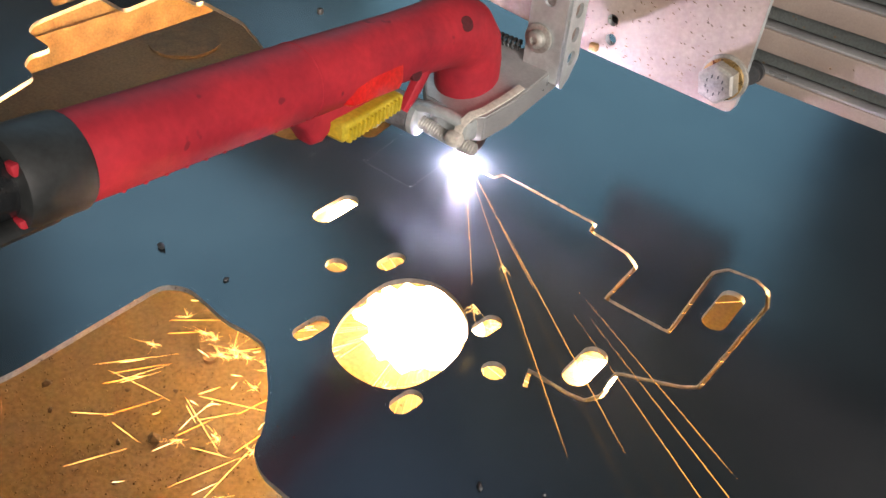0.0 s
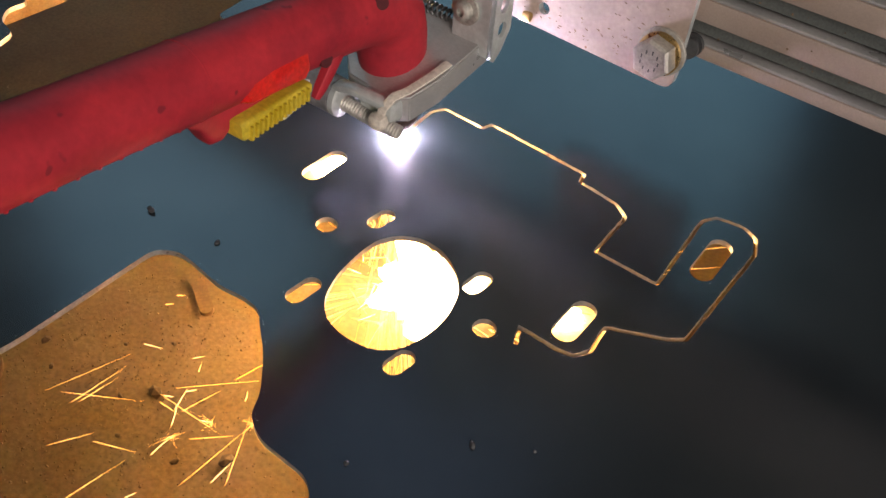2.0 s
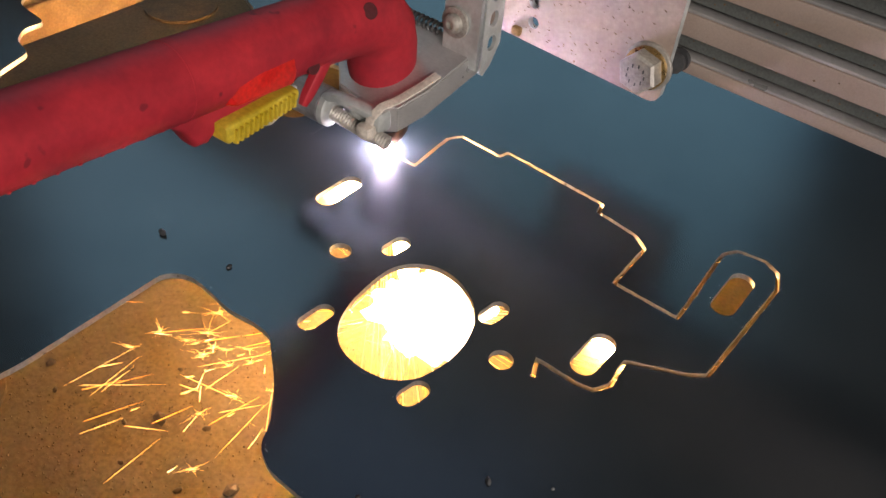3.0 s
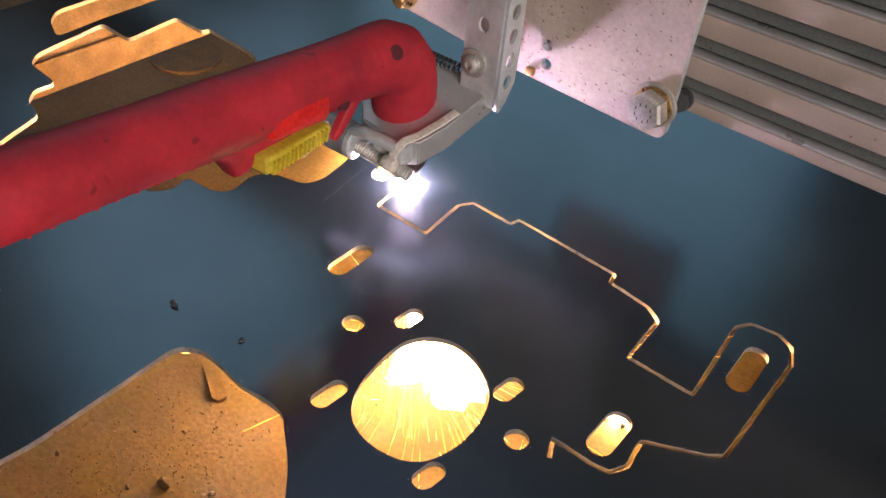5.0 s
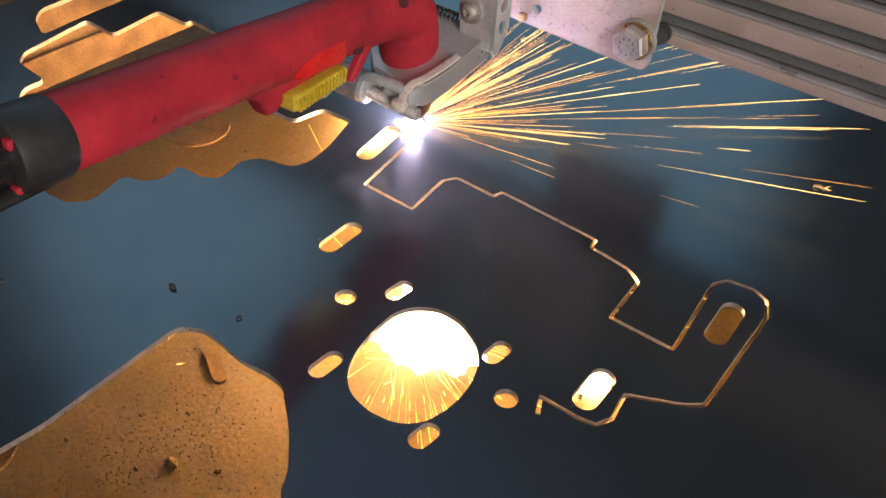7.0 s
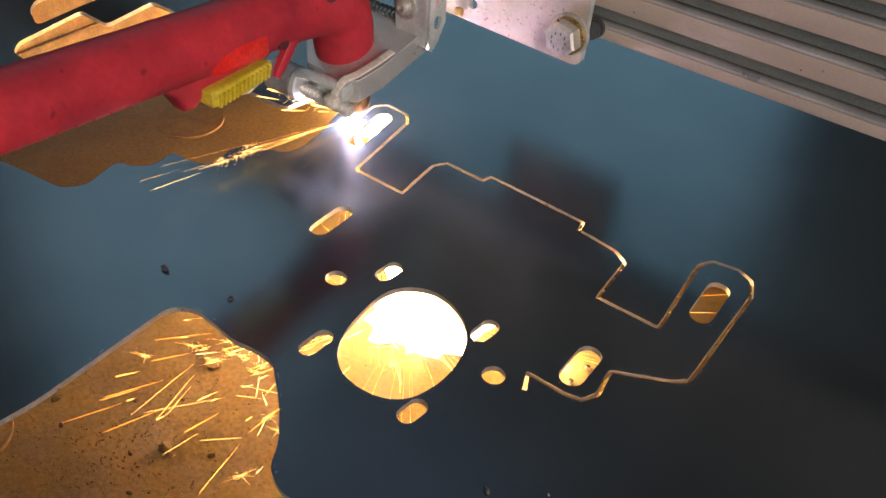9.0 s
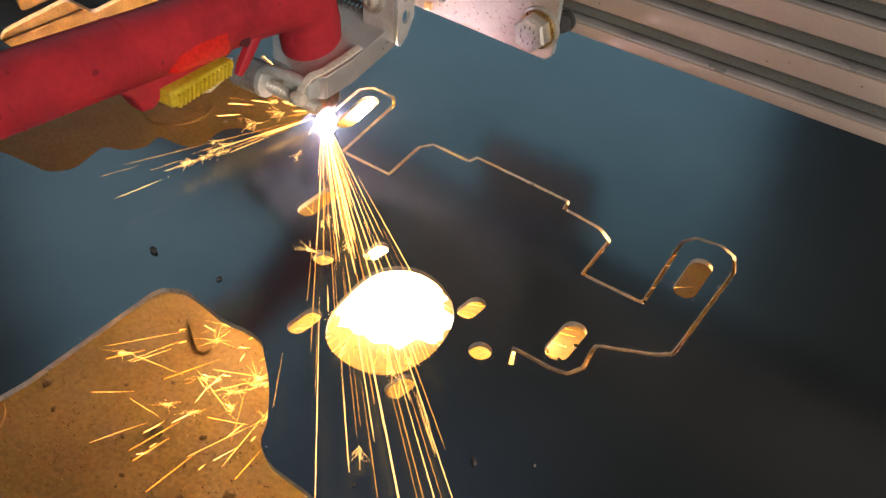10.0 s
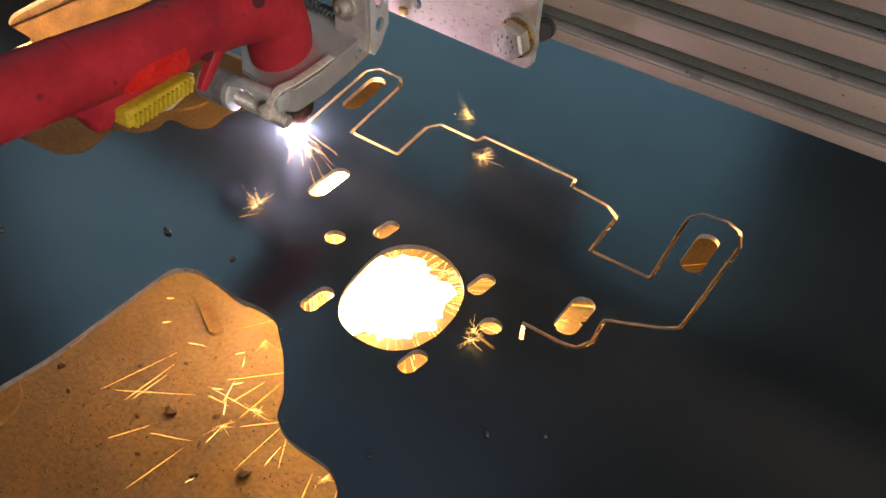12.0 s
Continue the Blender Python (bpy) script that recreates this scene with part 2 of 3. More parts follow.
tagged(part("wall_south", box_m(-2.6, 2.6, -2.7, -2.6, -0.26, 4.2), WALL), "plain dim grey plastered workshop wall", "wall", kind="structure")


def window_wall(name, x0, x1, z0, z1, side):
    """An unseen wall 5.2 m long with one assumed window opening through it; side: its pose."""
    w = tagged(new(name), "grey plastered wall, out of view, with an assumed window opening", "wall", kind="structure")
    w.matrix_basis = side
    for b in ((-2.6, x0, -0.26, 4.2), (x1, 2.6, -0.26, 4.2), (x0, x1, -0.26, z0), (x0, x1, z1, 4.2)):
        part("wall_piece", box_m(b[0], b[1], 2.6, 2.7, b[2], b[3]), WALL, w)


window_wall("wall_north", -2.52, -0.28, 0.88, 2.42, pose(0, 0, 0))
window_wall("wall_west", 0.75, 2.49, 1.48, 4.02, pose(0, 0, 0, 0, 0, 90))
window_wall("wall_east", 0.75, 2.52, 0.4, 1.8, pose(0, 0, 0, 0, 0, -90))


def roof():
    """The unseen ceiling round one opening added for the roof fill lamp."""
    bm = bmesh.new()
    for x0, x1, y0, y1 in ((-2.7, -2.4, -2.7, 2.7), (-0.7, 2.7, -2.7, 2.7), (-2.4, -0.7, -2.7, 1.2), (-2.4, -0.7, 2.5, 2.7)):
        me = mesh_of(box_m(x0, x1, y0, y1, 4.2, 4.3), "roof_piece")
        bm.from_mesh(me)
        bpy.data.meshes.remove(me)
    return tagged(part("ceiling", bm, BOARDS), "unseen dark boarded ceiling with one added roof opening", "ceiling", kind="structure")


roof()

# ---- the steel sheet and its cuts ----
KERF_OLD = [(99, -116), (95, -107), (113, -107), (121, -105.5), (125, -98), (123, -83), (147, -71), (153, -66), (154.5, 4), (150.5, 15), (142, 19), (129, 16.5), (124.5, 9),
            (128, -45), (95.5, -45), (94.5, -14), (86, -8.5), (63, -6), (62, 1), (0.5, 3.2), (-0.5, -3), (-22, -2.5)]
KERF_NEW = [(-22, -2.5), (-26.5, -2.5), (-31, -10), (-28, -41.5), (-62, -41), (-70, 16), (-76, 23), (-92, 24), (-98, 17), (-86.5, -59)]
# where the arc stands, by seconds
ARC_WAY = [(0, -22, -2.5), (0.5, -30.5, -12), (1, -28.8, -24), (1.5, -28.3, -35), (2, -29, -41), (2.5, -36, -41), (3, -47, -41), (3.5, -57, -41), (3.75, -62, -41), (4.4, -64, -27),
           (5.5, -67, -5), (6, -68.4, 5), (6.5, -70, 15), (6.9, -76, 22.5), (7.5, -92, 23.5), (7.8, -97.5, 17), (8.5, -95.5, 3), (9, -94.2, -6), (9.5, -93, -14), (10, -91.6, -24),
           (10.5, -90.3, -33), (11, -89, -42), (11.5, -87.7, -51), (12, -86.5, -59)]


def kerf_outlines():
    pts = along(KERF_OLD, 3.0) + along(KERF_NEW, 3.0)[1:]
    return ribbon(soften(pts), 2.0, 0.16)


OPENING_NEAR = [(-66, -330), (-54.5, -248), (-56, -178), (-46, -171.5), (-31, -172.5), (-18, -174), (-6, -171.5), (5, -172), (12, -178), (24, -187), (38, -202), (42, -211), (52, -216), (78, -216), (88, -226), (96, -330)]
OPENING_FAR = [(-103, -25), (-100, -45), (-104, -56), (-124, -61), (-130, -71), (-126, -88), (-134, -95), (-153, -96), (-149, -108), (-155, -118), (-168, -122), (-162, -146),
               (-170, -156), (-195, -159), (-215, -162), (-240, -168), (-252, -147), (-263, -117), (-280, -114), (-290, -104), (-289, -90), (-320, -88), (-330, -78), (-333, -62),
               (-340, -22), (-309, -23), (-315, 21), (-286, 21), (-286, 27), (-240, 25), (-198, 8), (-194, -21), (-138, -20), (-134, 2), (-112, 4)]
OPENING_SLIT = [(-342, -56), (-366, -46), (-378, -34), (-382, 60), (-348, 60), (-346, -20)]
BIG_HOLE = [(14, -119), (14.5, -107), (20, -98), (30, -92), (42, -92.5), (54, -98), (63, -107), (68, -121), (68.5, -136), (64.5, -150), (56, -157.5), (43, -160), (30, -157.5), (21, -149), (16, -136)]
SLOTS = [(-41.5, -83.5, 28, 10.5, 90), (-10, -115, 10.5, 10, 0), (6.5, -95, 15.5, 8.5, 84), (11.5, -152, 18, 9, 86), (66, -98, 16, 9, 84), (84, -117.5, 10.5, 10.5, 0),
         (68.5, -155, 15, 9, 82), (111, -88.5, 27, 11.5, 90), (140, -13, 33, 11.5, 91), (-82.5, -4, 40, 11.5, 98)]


def cut_sheet():
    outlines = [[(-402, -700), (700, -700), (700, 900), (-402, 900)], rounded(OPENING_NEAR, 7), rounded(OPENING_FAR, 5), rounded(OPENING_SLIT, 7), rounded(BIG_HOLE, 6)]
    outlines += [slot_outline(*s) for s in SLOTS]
    outlines.append(kerf_outlines())
    sheet = new("steel_sheet", sheet_mesh("steel_sheet", outlines, -3, 0, SHEET, CUT))
    return tagged(sheet, "blue-grey mill-scale steel sheet with plasma-cut holes and slots", "metal sheet")


cut_sheet()


def kerf_slugs():
    """The metal still in the cut's way: each sliver melts loose and drops as the arc reaches it."""
    pts, rows = along(KERF_NEW, 3.0), []
    done, way = [0.0], [0.0]
    for a, b in zip(pts, pts[1:]):
        done.append(done[-1] + (b - a).length)
    for a, b in zip(ARC_WAY, ARC_WAY[1:]):
        way.append(way[-1] + math.hypot(b[1] - a[1], b[2] - a[2]))
    for i in range(len(pts) - 1):
        share = (done[i] + done[i + 1]) / 2 / done[-1] * way[-1]
        t = float(np.interp(share, way, [r[0] for r in ARC_WAY])) - 0.05
        mid = (pts[i] + pts[i + 1]) / 2
        shape = ribbon([pts[i] - mid, pts[i + 1] - mid], 2.4)
        slug = new("kerf_sliver", sheet_mesh("kerf_sliver", [shape], -2.9, 0.03, SHEET, CUT))
        tagged(slug, "thin steel sliver in the line still to be cut", "metal sliver", "slivers along the cut")
        slug.location = (mid.x * MM, mid.y * MM, 0)
        rows.append((slug, mid, max(0.0, t)))
    return rows


SLUGS = kerf_slugs()


# ---- table frame under the sheet ----
def table_frame():
    t = thing("table_frame", "rough steel table frame under the sheet, lit from below", "table frame")
    part("side_rail", block(-428, -386, -690, 890, -66, -3.2, 2), RUST, t, "broad steel side rail")
    part("rail_lip", block(-386, -383, -690, 890, -40, -37, 0.8), RUST, t)
    part("side_rail", block(640, 690, -690, 890, -66, -3.2, 2), RUST, t)
    part("cross_rail", block(-384, 638, 840, 880, -66, -3.2, 2), RUST, t)
    part("cross_rail", block(-384, 638, -690, -650, -66, -3.2, 2), RUST, t)
    for x, y in ((-407, -670), (-407, 860), (665, -670), (665, 860)):
        part("leg", block(x - 18, x + 18, y - 18, y + 18, FLOOR_Z, -66.5, 2), RUST, t)


table_frame()


# ---- what lies on the floor ----
def floor_slug(x, y, outline, high, turn, label, name="steel_slug", tilt=0):
    ob = new(name, sheet_mesh(name, [outline], 0, high, RUST, RUST))
    ob.matrix_basis = pose(x * MM, y * MM, FLOOR_Z * MM + (0.0006 if tilt else 0), tilt, 0, turn)
    return tagged(ob, label, "metal offcut", "offcuts on the floor")


floor_slug(-145, -102, slot_outline(0, 0, 34, 9.5, 0), 3, -28, "rusty slot-shaped steel slug lying on the dusty floor")
floor_slug(-205, -240, slot_outline(0, 0, 50, 50, 0, 20), 3, 0, "round rusty steel disc on the dusty floor", "steel_disc")
floor_slug(-380, 83, slot_outline(0, 0, 62, 62, 0, 20), 2.5, 0, "thin round rust-brown disc on the dusty floor", "steel_disc")
floor_slug(-515, 165, slot_outline(0, 0, 74, 74, 0, 20), 3, 0, "large round rusty steel disc on the dusty floor", "steel_disc")


def crumb(seed, size):
    random.seed(seed)
    bm = bmesh.new()
    bmesh.ops.create_icosphere(bm, subdivisions=1, radius=1)
    for v in bm.verts:
        v.co = v.co * random.uniform(0.65, 1.15)
        v.co = Vector((v.co.x * size, v.co.y * size * 0.75, (v.co.z + 0.45) * size * 0.7)) * MM
        v.co.z = max(v.co.z, 0)
    return bm


for i, (x, y, s) in enumerate(((-106, -172, 6), (-81, -158, 3), (-37, -177, 6), (-120, -187, 2.5), (-150, -160, 2), (-60, -195, 3), (-170, -200, 2.5), (-98, -205, 2.5), (-128, -140, 2), (-190, -190, 4))):
    ob = part("iron_crumb", crumb(i, s), SLAG)
    ob.matrix_basis = pose(x * MM, y * MM, FLOOR_Z * MM, 0, 0, i * 50)
    tagged(ob, "small dark crumb of slag on the dusty floor", "slag crumb", "slag crumbs on the floor")


def grit_bed():
    random.seed(4)
    verts, faces = [], []
    for k in range(6000):
        x, y = (random.gauss(-125, 70), random.gauss(-195, 60)) if k % 5 else (random.uniform(-520, 150), random.uniform(-300, 260))
        s = 0.16 + random.random() ** 4 * 0.95
        s = 0.5 + 0.75 * random.random() if k % 14 == 1 else s
        a = random.uniform(0, 6.28)
        n = len(verts)
        for q in range(4):
            verts.append(((x + s * math.cos(a + q * 1.57)) * MM, (y + s * math.sin(a + q * 1.57)) * MM, (FLOOR_Z - 0.2) * MM))
        verts.append((x * MM, y * MM, (FLOOR_Z + s) * MM))
        faces += [(n + q, n + (q + 1) % 4, n + 4) for q in range(4)]
    me = bpy.data.meshes.new("grit")
    me.from_pydata(verts, [], faces)
    me.materials.append(DUST)
    tagged(new("grit", me), "fine iron grit and dust scattered over the floor", "grit", kind="stuff")


grit_bed()

# spatter lying on the sheet
for i, (x, y, s) in enumerate(((-77, -163, 2.6), (-38, -157, 1.8), (114.5, -167, 2.0), (134, -154, 1.0), (84, -203, 1.4), (-141, -211, 1.6), (-135, -62, 1.0))):
    ob = part("spatter_bead", crumb(30 + i, s), DARK_METAL)
    ob.matrix_basis = pose(x * MM, y * MM, 0, 0, 0, i * 70)
    tagged(ob, "small dark bead of spatter on the steel sheet", "spatter bead", "spatter beads on the sheet")


def dross():
    """Fine beads along the edges of the finished cuts."""
    random.seed(9)
    verts, faces = [], []
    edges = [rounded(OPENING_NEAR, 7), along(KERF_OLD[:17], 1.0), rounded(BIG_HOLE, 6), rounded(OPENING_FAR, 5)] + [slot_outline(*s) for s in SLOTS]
    for line in edges:
        pts = along(line, 1.3)
        for p, q in zip(pts, pts[1:]):
            if random.random() < 0.35 and p != q:
                d = (q - p).normalized()
                s = random.uniform(0.07, 0.24)
                c = p + Vector((d.y, -d.x)) * random.choice((-1, 1)) * random.uniform(1.1, 1.8)
                n = len(verts)
                verts += [((c.x + s * math.cos(k * 2.1)) * MM, (c.y + s * math.sin(k * 2.1)) * MM, 0.00002) for k in range(3)] + [(c.x * MM, c.y * MM, s * MM)]
                faces += [(n, n + 1, n + 3), (n + 1, n + 2, n + 3), (n + 2, n, n + 3)]
    me = bpy.data.meshes.new("dross")
    me.from_pydata(verts, [], faces)
    me.materials.append(BOLT)
    tagged(new("dross", me), "fine bright dross beads along the cut edges", "dross", kind="stuff")


dross()


# ---- the torch (origin: where the arc meets the sheet) ----
def handle_at(s):
    """A point on the handle's axis, s millimetres back from the head."""
    a, b = Vector((3, -31, 89)), Vector((13, -219, 111))
    return a + (b - a).normalized() * s


HANDLE_DIR = (Vector((13, -219, 111)) - Vector((3, -31, 89))).normalized()


def plasma_torch():
    t = thing("plasma_torch", "red plastic plasma torch with a yellow trigger over the sheet", "plasma torch")
    pts = [handle_at(s) for s in (200, 197, 180, 150, 120, 95, 70, 40, 15, 4)] + [Vector(p) for p in ((2, -25, 87.5), (1.5, -17, 83.5), (1, -11, 76.5), (0.5, -8, 67), (0.5, -7.3, 57), (0.5, -7, 51), (0.5, -7, 48.5))]
    radii = [13.6, 14.6, 14.7, 14.8, 15, 15.1, (14.4, 15.4), (14, 15.6), (15.2, 16), (16.6, 16.6), (17.2, 17.2), 17.4, 17.4, 17.2, 16.8, 16.2, 14.8]
    body = part("handle", sweep(pts, radii, 32), RED, t)
    # trigger housing under the handle
    def under(s, side, drop):
        d = HANDLE_DIR
        u = (Vector((1, 0, 0)) - d * d.x).normalized()
        return handle_at(s) + u * side + d.cross(u) * -drop * (1 if d.cross(u).z > 0 else -1)
    rings = []
    for s, drop, half in ((37, 13, 7), (41, 17, 7.5), (50, 18.5, 8), (66, 20, 8), (83, 24, 8), (87, 29, 7), (92, 29, 6.5), (98, 20, 7), (110, 12, 7)):
        c = (under(s, -1, drop) + under(s, -1, 6)) / 2
        rings.append((c, under(s, half, 6) - under(s, 0, 6), (under(s, 0, drop) - under(s, 0, 6)) / 2))
    part("trigger_housing", loft(rings, 20, power=4), RED, t)
    rings = [(under(s, 7.1, 4.6), (under(s, 7.4, 0) - under(s, 0, 0)) * k, (under(s, 0, 7) - under(s, 0, 0)) * k) for s, k in ((48, 0.8), (51, 1), (80, 1), (84, 0.8))]
    part("bright_panel", loft(rings, 20, power=5), RED_BRIGHT, t, "clean bright red panel above the trigger")
    trig = part("trigger", loft([((under(s, 6, u) + under(s, 6, d)) / 2, under(s, 6.8, 0) - under(s, 0, 0), (under(s, 0, d) - under(s, 0, u)) / 2)
                                 for s, u, d in ((46, 15, 19.5), (48, 14.7, 21), (61, 16, 23), (76, 17.5, 26), (83, 18, 27), (85, 19, 25))], 20, power=6), YELLOW, t, "ribbed yellow trigger")
    for k in range(13):
        s = 48.5 + k * 2.6
        d = 21.2 + k * 0.42
        rib = loft([((under(q, 12.6, d - 5.6) + under(q, 12.6, d + 0.8)) / 2, (under(q, 1.7, 0) - under(q, 0, 0)), (under(q, 0, d + 0.8) - under(q, 0, d - 5.6)) / 2) for q in (s, s + 1.15)], 8, power=5)
        part("trigger_rib", rib, YELLOW, trig)
    # solid plugs; the shade of the screw recesses is put into their colour
    for s, side, drop, r in ((5, 13.6, -8.8, 3.6), (37, 12.2, 8, 3.2)):
        p = under(s, side, drop)
        n = Vector((0.8, -0.1, 0.55)) if s < 10 else Vector((1, 0, 0.1))
        part("recess_plug", turned(p - n * 3, n, ((0, r), (3.4, r), (3.5, r * 0.8))), RECESS_SHADE, t, "dark red plug coloured as a shaded screw recess")
    for k in range(11):
        s = 104 + k * 8.2
        p = under(s, 10.1, 10.3)
        rib = sweep([p + Vector((1.2, 0.2, 3.2)), p, p + Vector((-2.6, 0, -1.4))], [0.4, 1.05, 0.4], 8, side=HANDLE_DIR)
        part("grip_rib", rib, RED, t)
    part("seam", turned(handle_at(100), HANDLE_DIR, ((0, 14.8), (0.3, 15.3), (0.8, 15.3), (1.1, 14.8)), 32), RED, t)
    part("neck_web", sweep([under(27, 9, 8), under(32, 9.5, 15), under(37, 9.5, 22), under(39, 9, 26)], [(3, 3.4), (2.6, 3), (2.2, 2.6), (1.6, 1.8)], 12, power=4), RED, t, "narrow red web behind the trigger")
    collar = part("collar", turned(handle_at(197), HANDLE_DIR, ((0, 14.8), (1.5, 15.7), (18, 15.7), (21, 14.8), (22, 11)), 32), RUBBER, t, "black rubber collar")
    part("lug", block(-2, 2, -2, 2, -2, 2, 0.7), RED, collar).matrix_basis = Matrix.Translation(under(218, 8.5, -8.5) * MM)
    part("lug", block(-2, 2, -2, 2, -2, 2, 0.7), RED, collar).matrix_basis = Matrix.Translation(under(218, 8.5, 9.5) * MM)
    a = handle_at(206)
    part("cable", sweep([a, handle_at(240), handle_at(290), handle_at(380) + Vector((0, 0, 10)), handle_at(600) + Vector((-60, 0, 60))], [10.5] * 5, 20), HOSE, t, "glossy black torch cable")
    part("cable_guard", sweep([under(208, 6, 11), under(245, 6, 13), under(285, 6, 13)], [(5, 3)] * 3, 12), RUBBER, t)
    # black ring drawn where the gap under the head lies in shade
    part("head_gap_shade", turned((0.5, -7, 51), (0, 0, -1), ((0, 15.4), (0.5, 16.1), (2.6, 16.1), (3.2, 14.6)), 32), RUBBER, t, "black ring in place of the shaded gap under the head")
    part("head_sleeve", turned((0.5, -7, 50), (0, 0.12, -1), ((0, 13), (1, 14), (8, 13.5), (16, 11.5), (30, 10))), RUBBER, t, "black sooty head sleeve")
    part("shield_cup", turned((1, -1, 24), (-0.03, 0.03, -1), ((0, 10.5), (8, 10), (14, 7), (17, 5.2), (18, 3.4))), COPPER, t, "scorched copper nozzle")
    part("trigger_guard", sweep([under(42, 4, 18), under(47, 6, 24), under(58, 6, 28), under(66, 6, 26)], [(4, 1.2)] * 4, 10), GALV, t, "bare pale guard under the trigger")
    return t


def torch_bracket():
    t = thing("torch_bracket", "aluminium clamp bar bolted to a perforated angle, holding the torch", "bracket")
    bm = bmesh.new()
    outline = [(-22, -14), (-8, -28), (18, -30), (27, -25), (32, -10), (36, 24), (-20, 24)]
    low = [bm.verts.new((x * MM, y * MM, 0.048)) for x, y in outline]
    top = [bm.verts.new((x * MM, y * MM, 0.0615)) for x, y in outline]
    bm.faces.new(low)
    bm.faces.new(top)
    for k in range(len(outline)):
        j = (k + 1) % len(outline)
        bm.faces.new((low[k], low[j], top[j], top[k]))
    for v in bm.verts:
        v.co.z += 0.325 * v.co.y - 0.0033
    bmesh.ops.bevel(bm, geom=list(bm.edges), offset=0.0007, segments=2, affect="EDGES")
    part("clamp_bar", smooth(bm), ALU, t, "scuffed aluminium clamp bar")
    # perforated angle: two walls with holes through them
    def wall_with_holes(foot, width, count, first, pitch):
        holes = [slot_outline(width * 0.5, first + k * pitch, 8, 6.4, 90, 8) for k in range(count)]
        return sheet_mesh("angle_wall", [foot + [(width, 190), (0, 190)]] + holes, -1, 1, GALV, GALV)
    face = part("angle_wall", wall_with_holes([(0, 0), (21, 0)], 21, 7, 42, 21), None, t, "perforated galvanised steel")
    face.matrix_basis = pose(0.0185, 0.017, 0.058, 90, 0, 0)
    face = part("angle_wall", wall_with_holes([(0, 1), (2.5, -1), (8, 3), (14.5, 13)], 14.5, 14, 15, 12.6), None, t, "perforated galvanised steel")
    face.matrix_basis = pose(0.0395, 0.0185, 0.055, 90, 0, 90)
    w = part("washer", turned((26, 15.8, 79), (0, -1, 0), ((0, 7.6), (1.4, 7.6), (1.6, 7.2))), BOLT, t)
    b = part("button_bolt", turned((26, 14.2, 79), (0, -1, 0), ((0, 4.9), (2.4, 4.6), (3.6, 3.2), (3.7, 2.0), (2.0, 1.9))), BOLT, t, "round-headed socket bolt")
    # clamp screw on the near side
    part("clamp_nut", turned((-26, -37, 41), (1, 0.05, -0.02), ((0, 8), (1, 9.2), (18, 9.2), (19, 8))), DULL, t, "dull grey clamp nut")
    part("clamp_eye", turned((-8, -37, 41), (1, 0.1, 0), ((0, 7.5), (1, 9), (4, 9), (5, 7.5))), GALV, t, "pale galvanised clamp eye")
    prof = []
    for k in range(22):
        prof += [(k * 1.5, 3.9), (k * 1.5 + 0.75, 3.1)]
    part("threaded_rod", turned((-3, -37, 39.5), (1, 0.1, -0.12), prof, 14), BOLT, t, "threaded clamp rod")
    part("clamp_arch", sweep([(-6, -38, 48), (2, -39, 51.5), (12, -37.5, 51), (20, -34, 48)], [(3.5, 2.2)] * 4, 12, side=(0, 1, 0), power=3), GALV, t, "pale arched clamp strap")
    part("clamp_jaw", block(4, 24, -35, -24, 37, 49, 2.5), GALV, t)
    strap = sweep([(20, -38, 42), (21, -37, 48), (23, -32, 52.5), (26, -25, 53.8), (29, -12, 57), (31, -2, 60)], [(2.3, 0.7)] * 6, 10, side=(1, 0.2, 0), power=4)
    tie = part("cable_tie", strap, NYLON, t, "pale nylon cable tie")
    part("tie_head", block(15, 24, -42.5, -35, 37, 45, 3), NYLON, tie)
    spring = [(-4 + 26 * k / 80 - 10, 24 + 3 * math.cos(k * 0.7), 66 + 3 * math.sin(k * 0.7)) for k in range(81)]
    part("spring", sweep(spring, [0.9] * 81, 6, side=(0, 0.3, 1)), DARK_METAL, t, "dark coil spring")
    return t


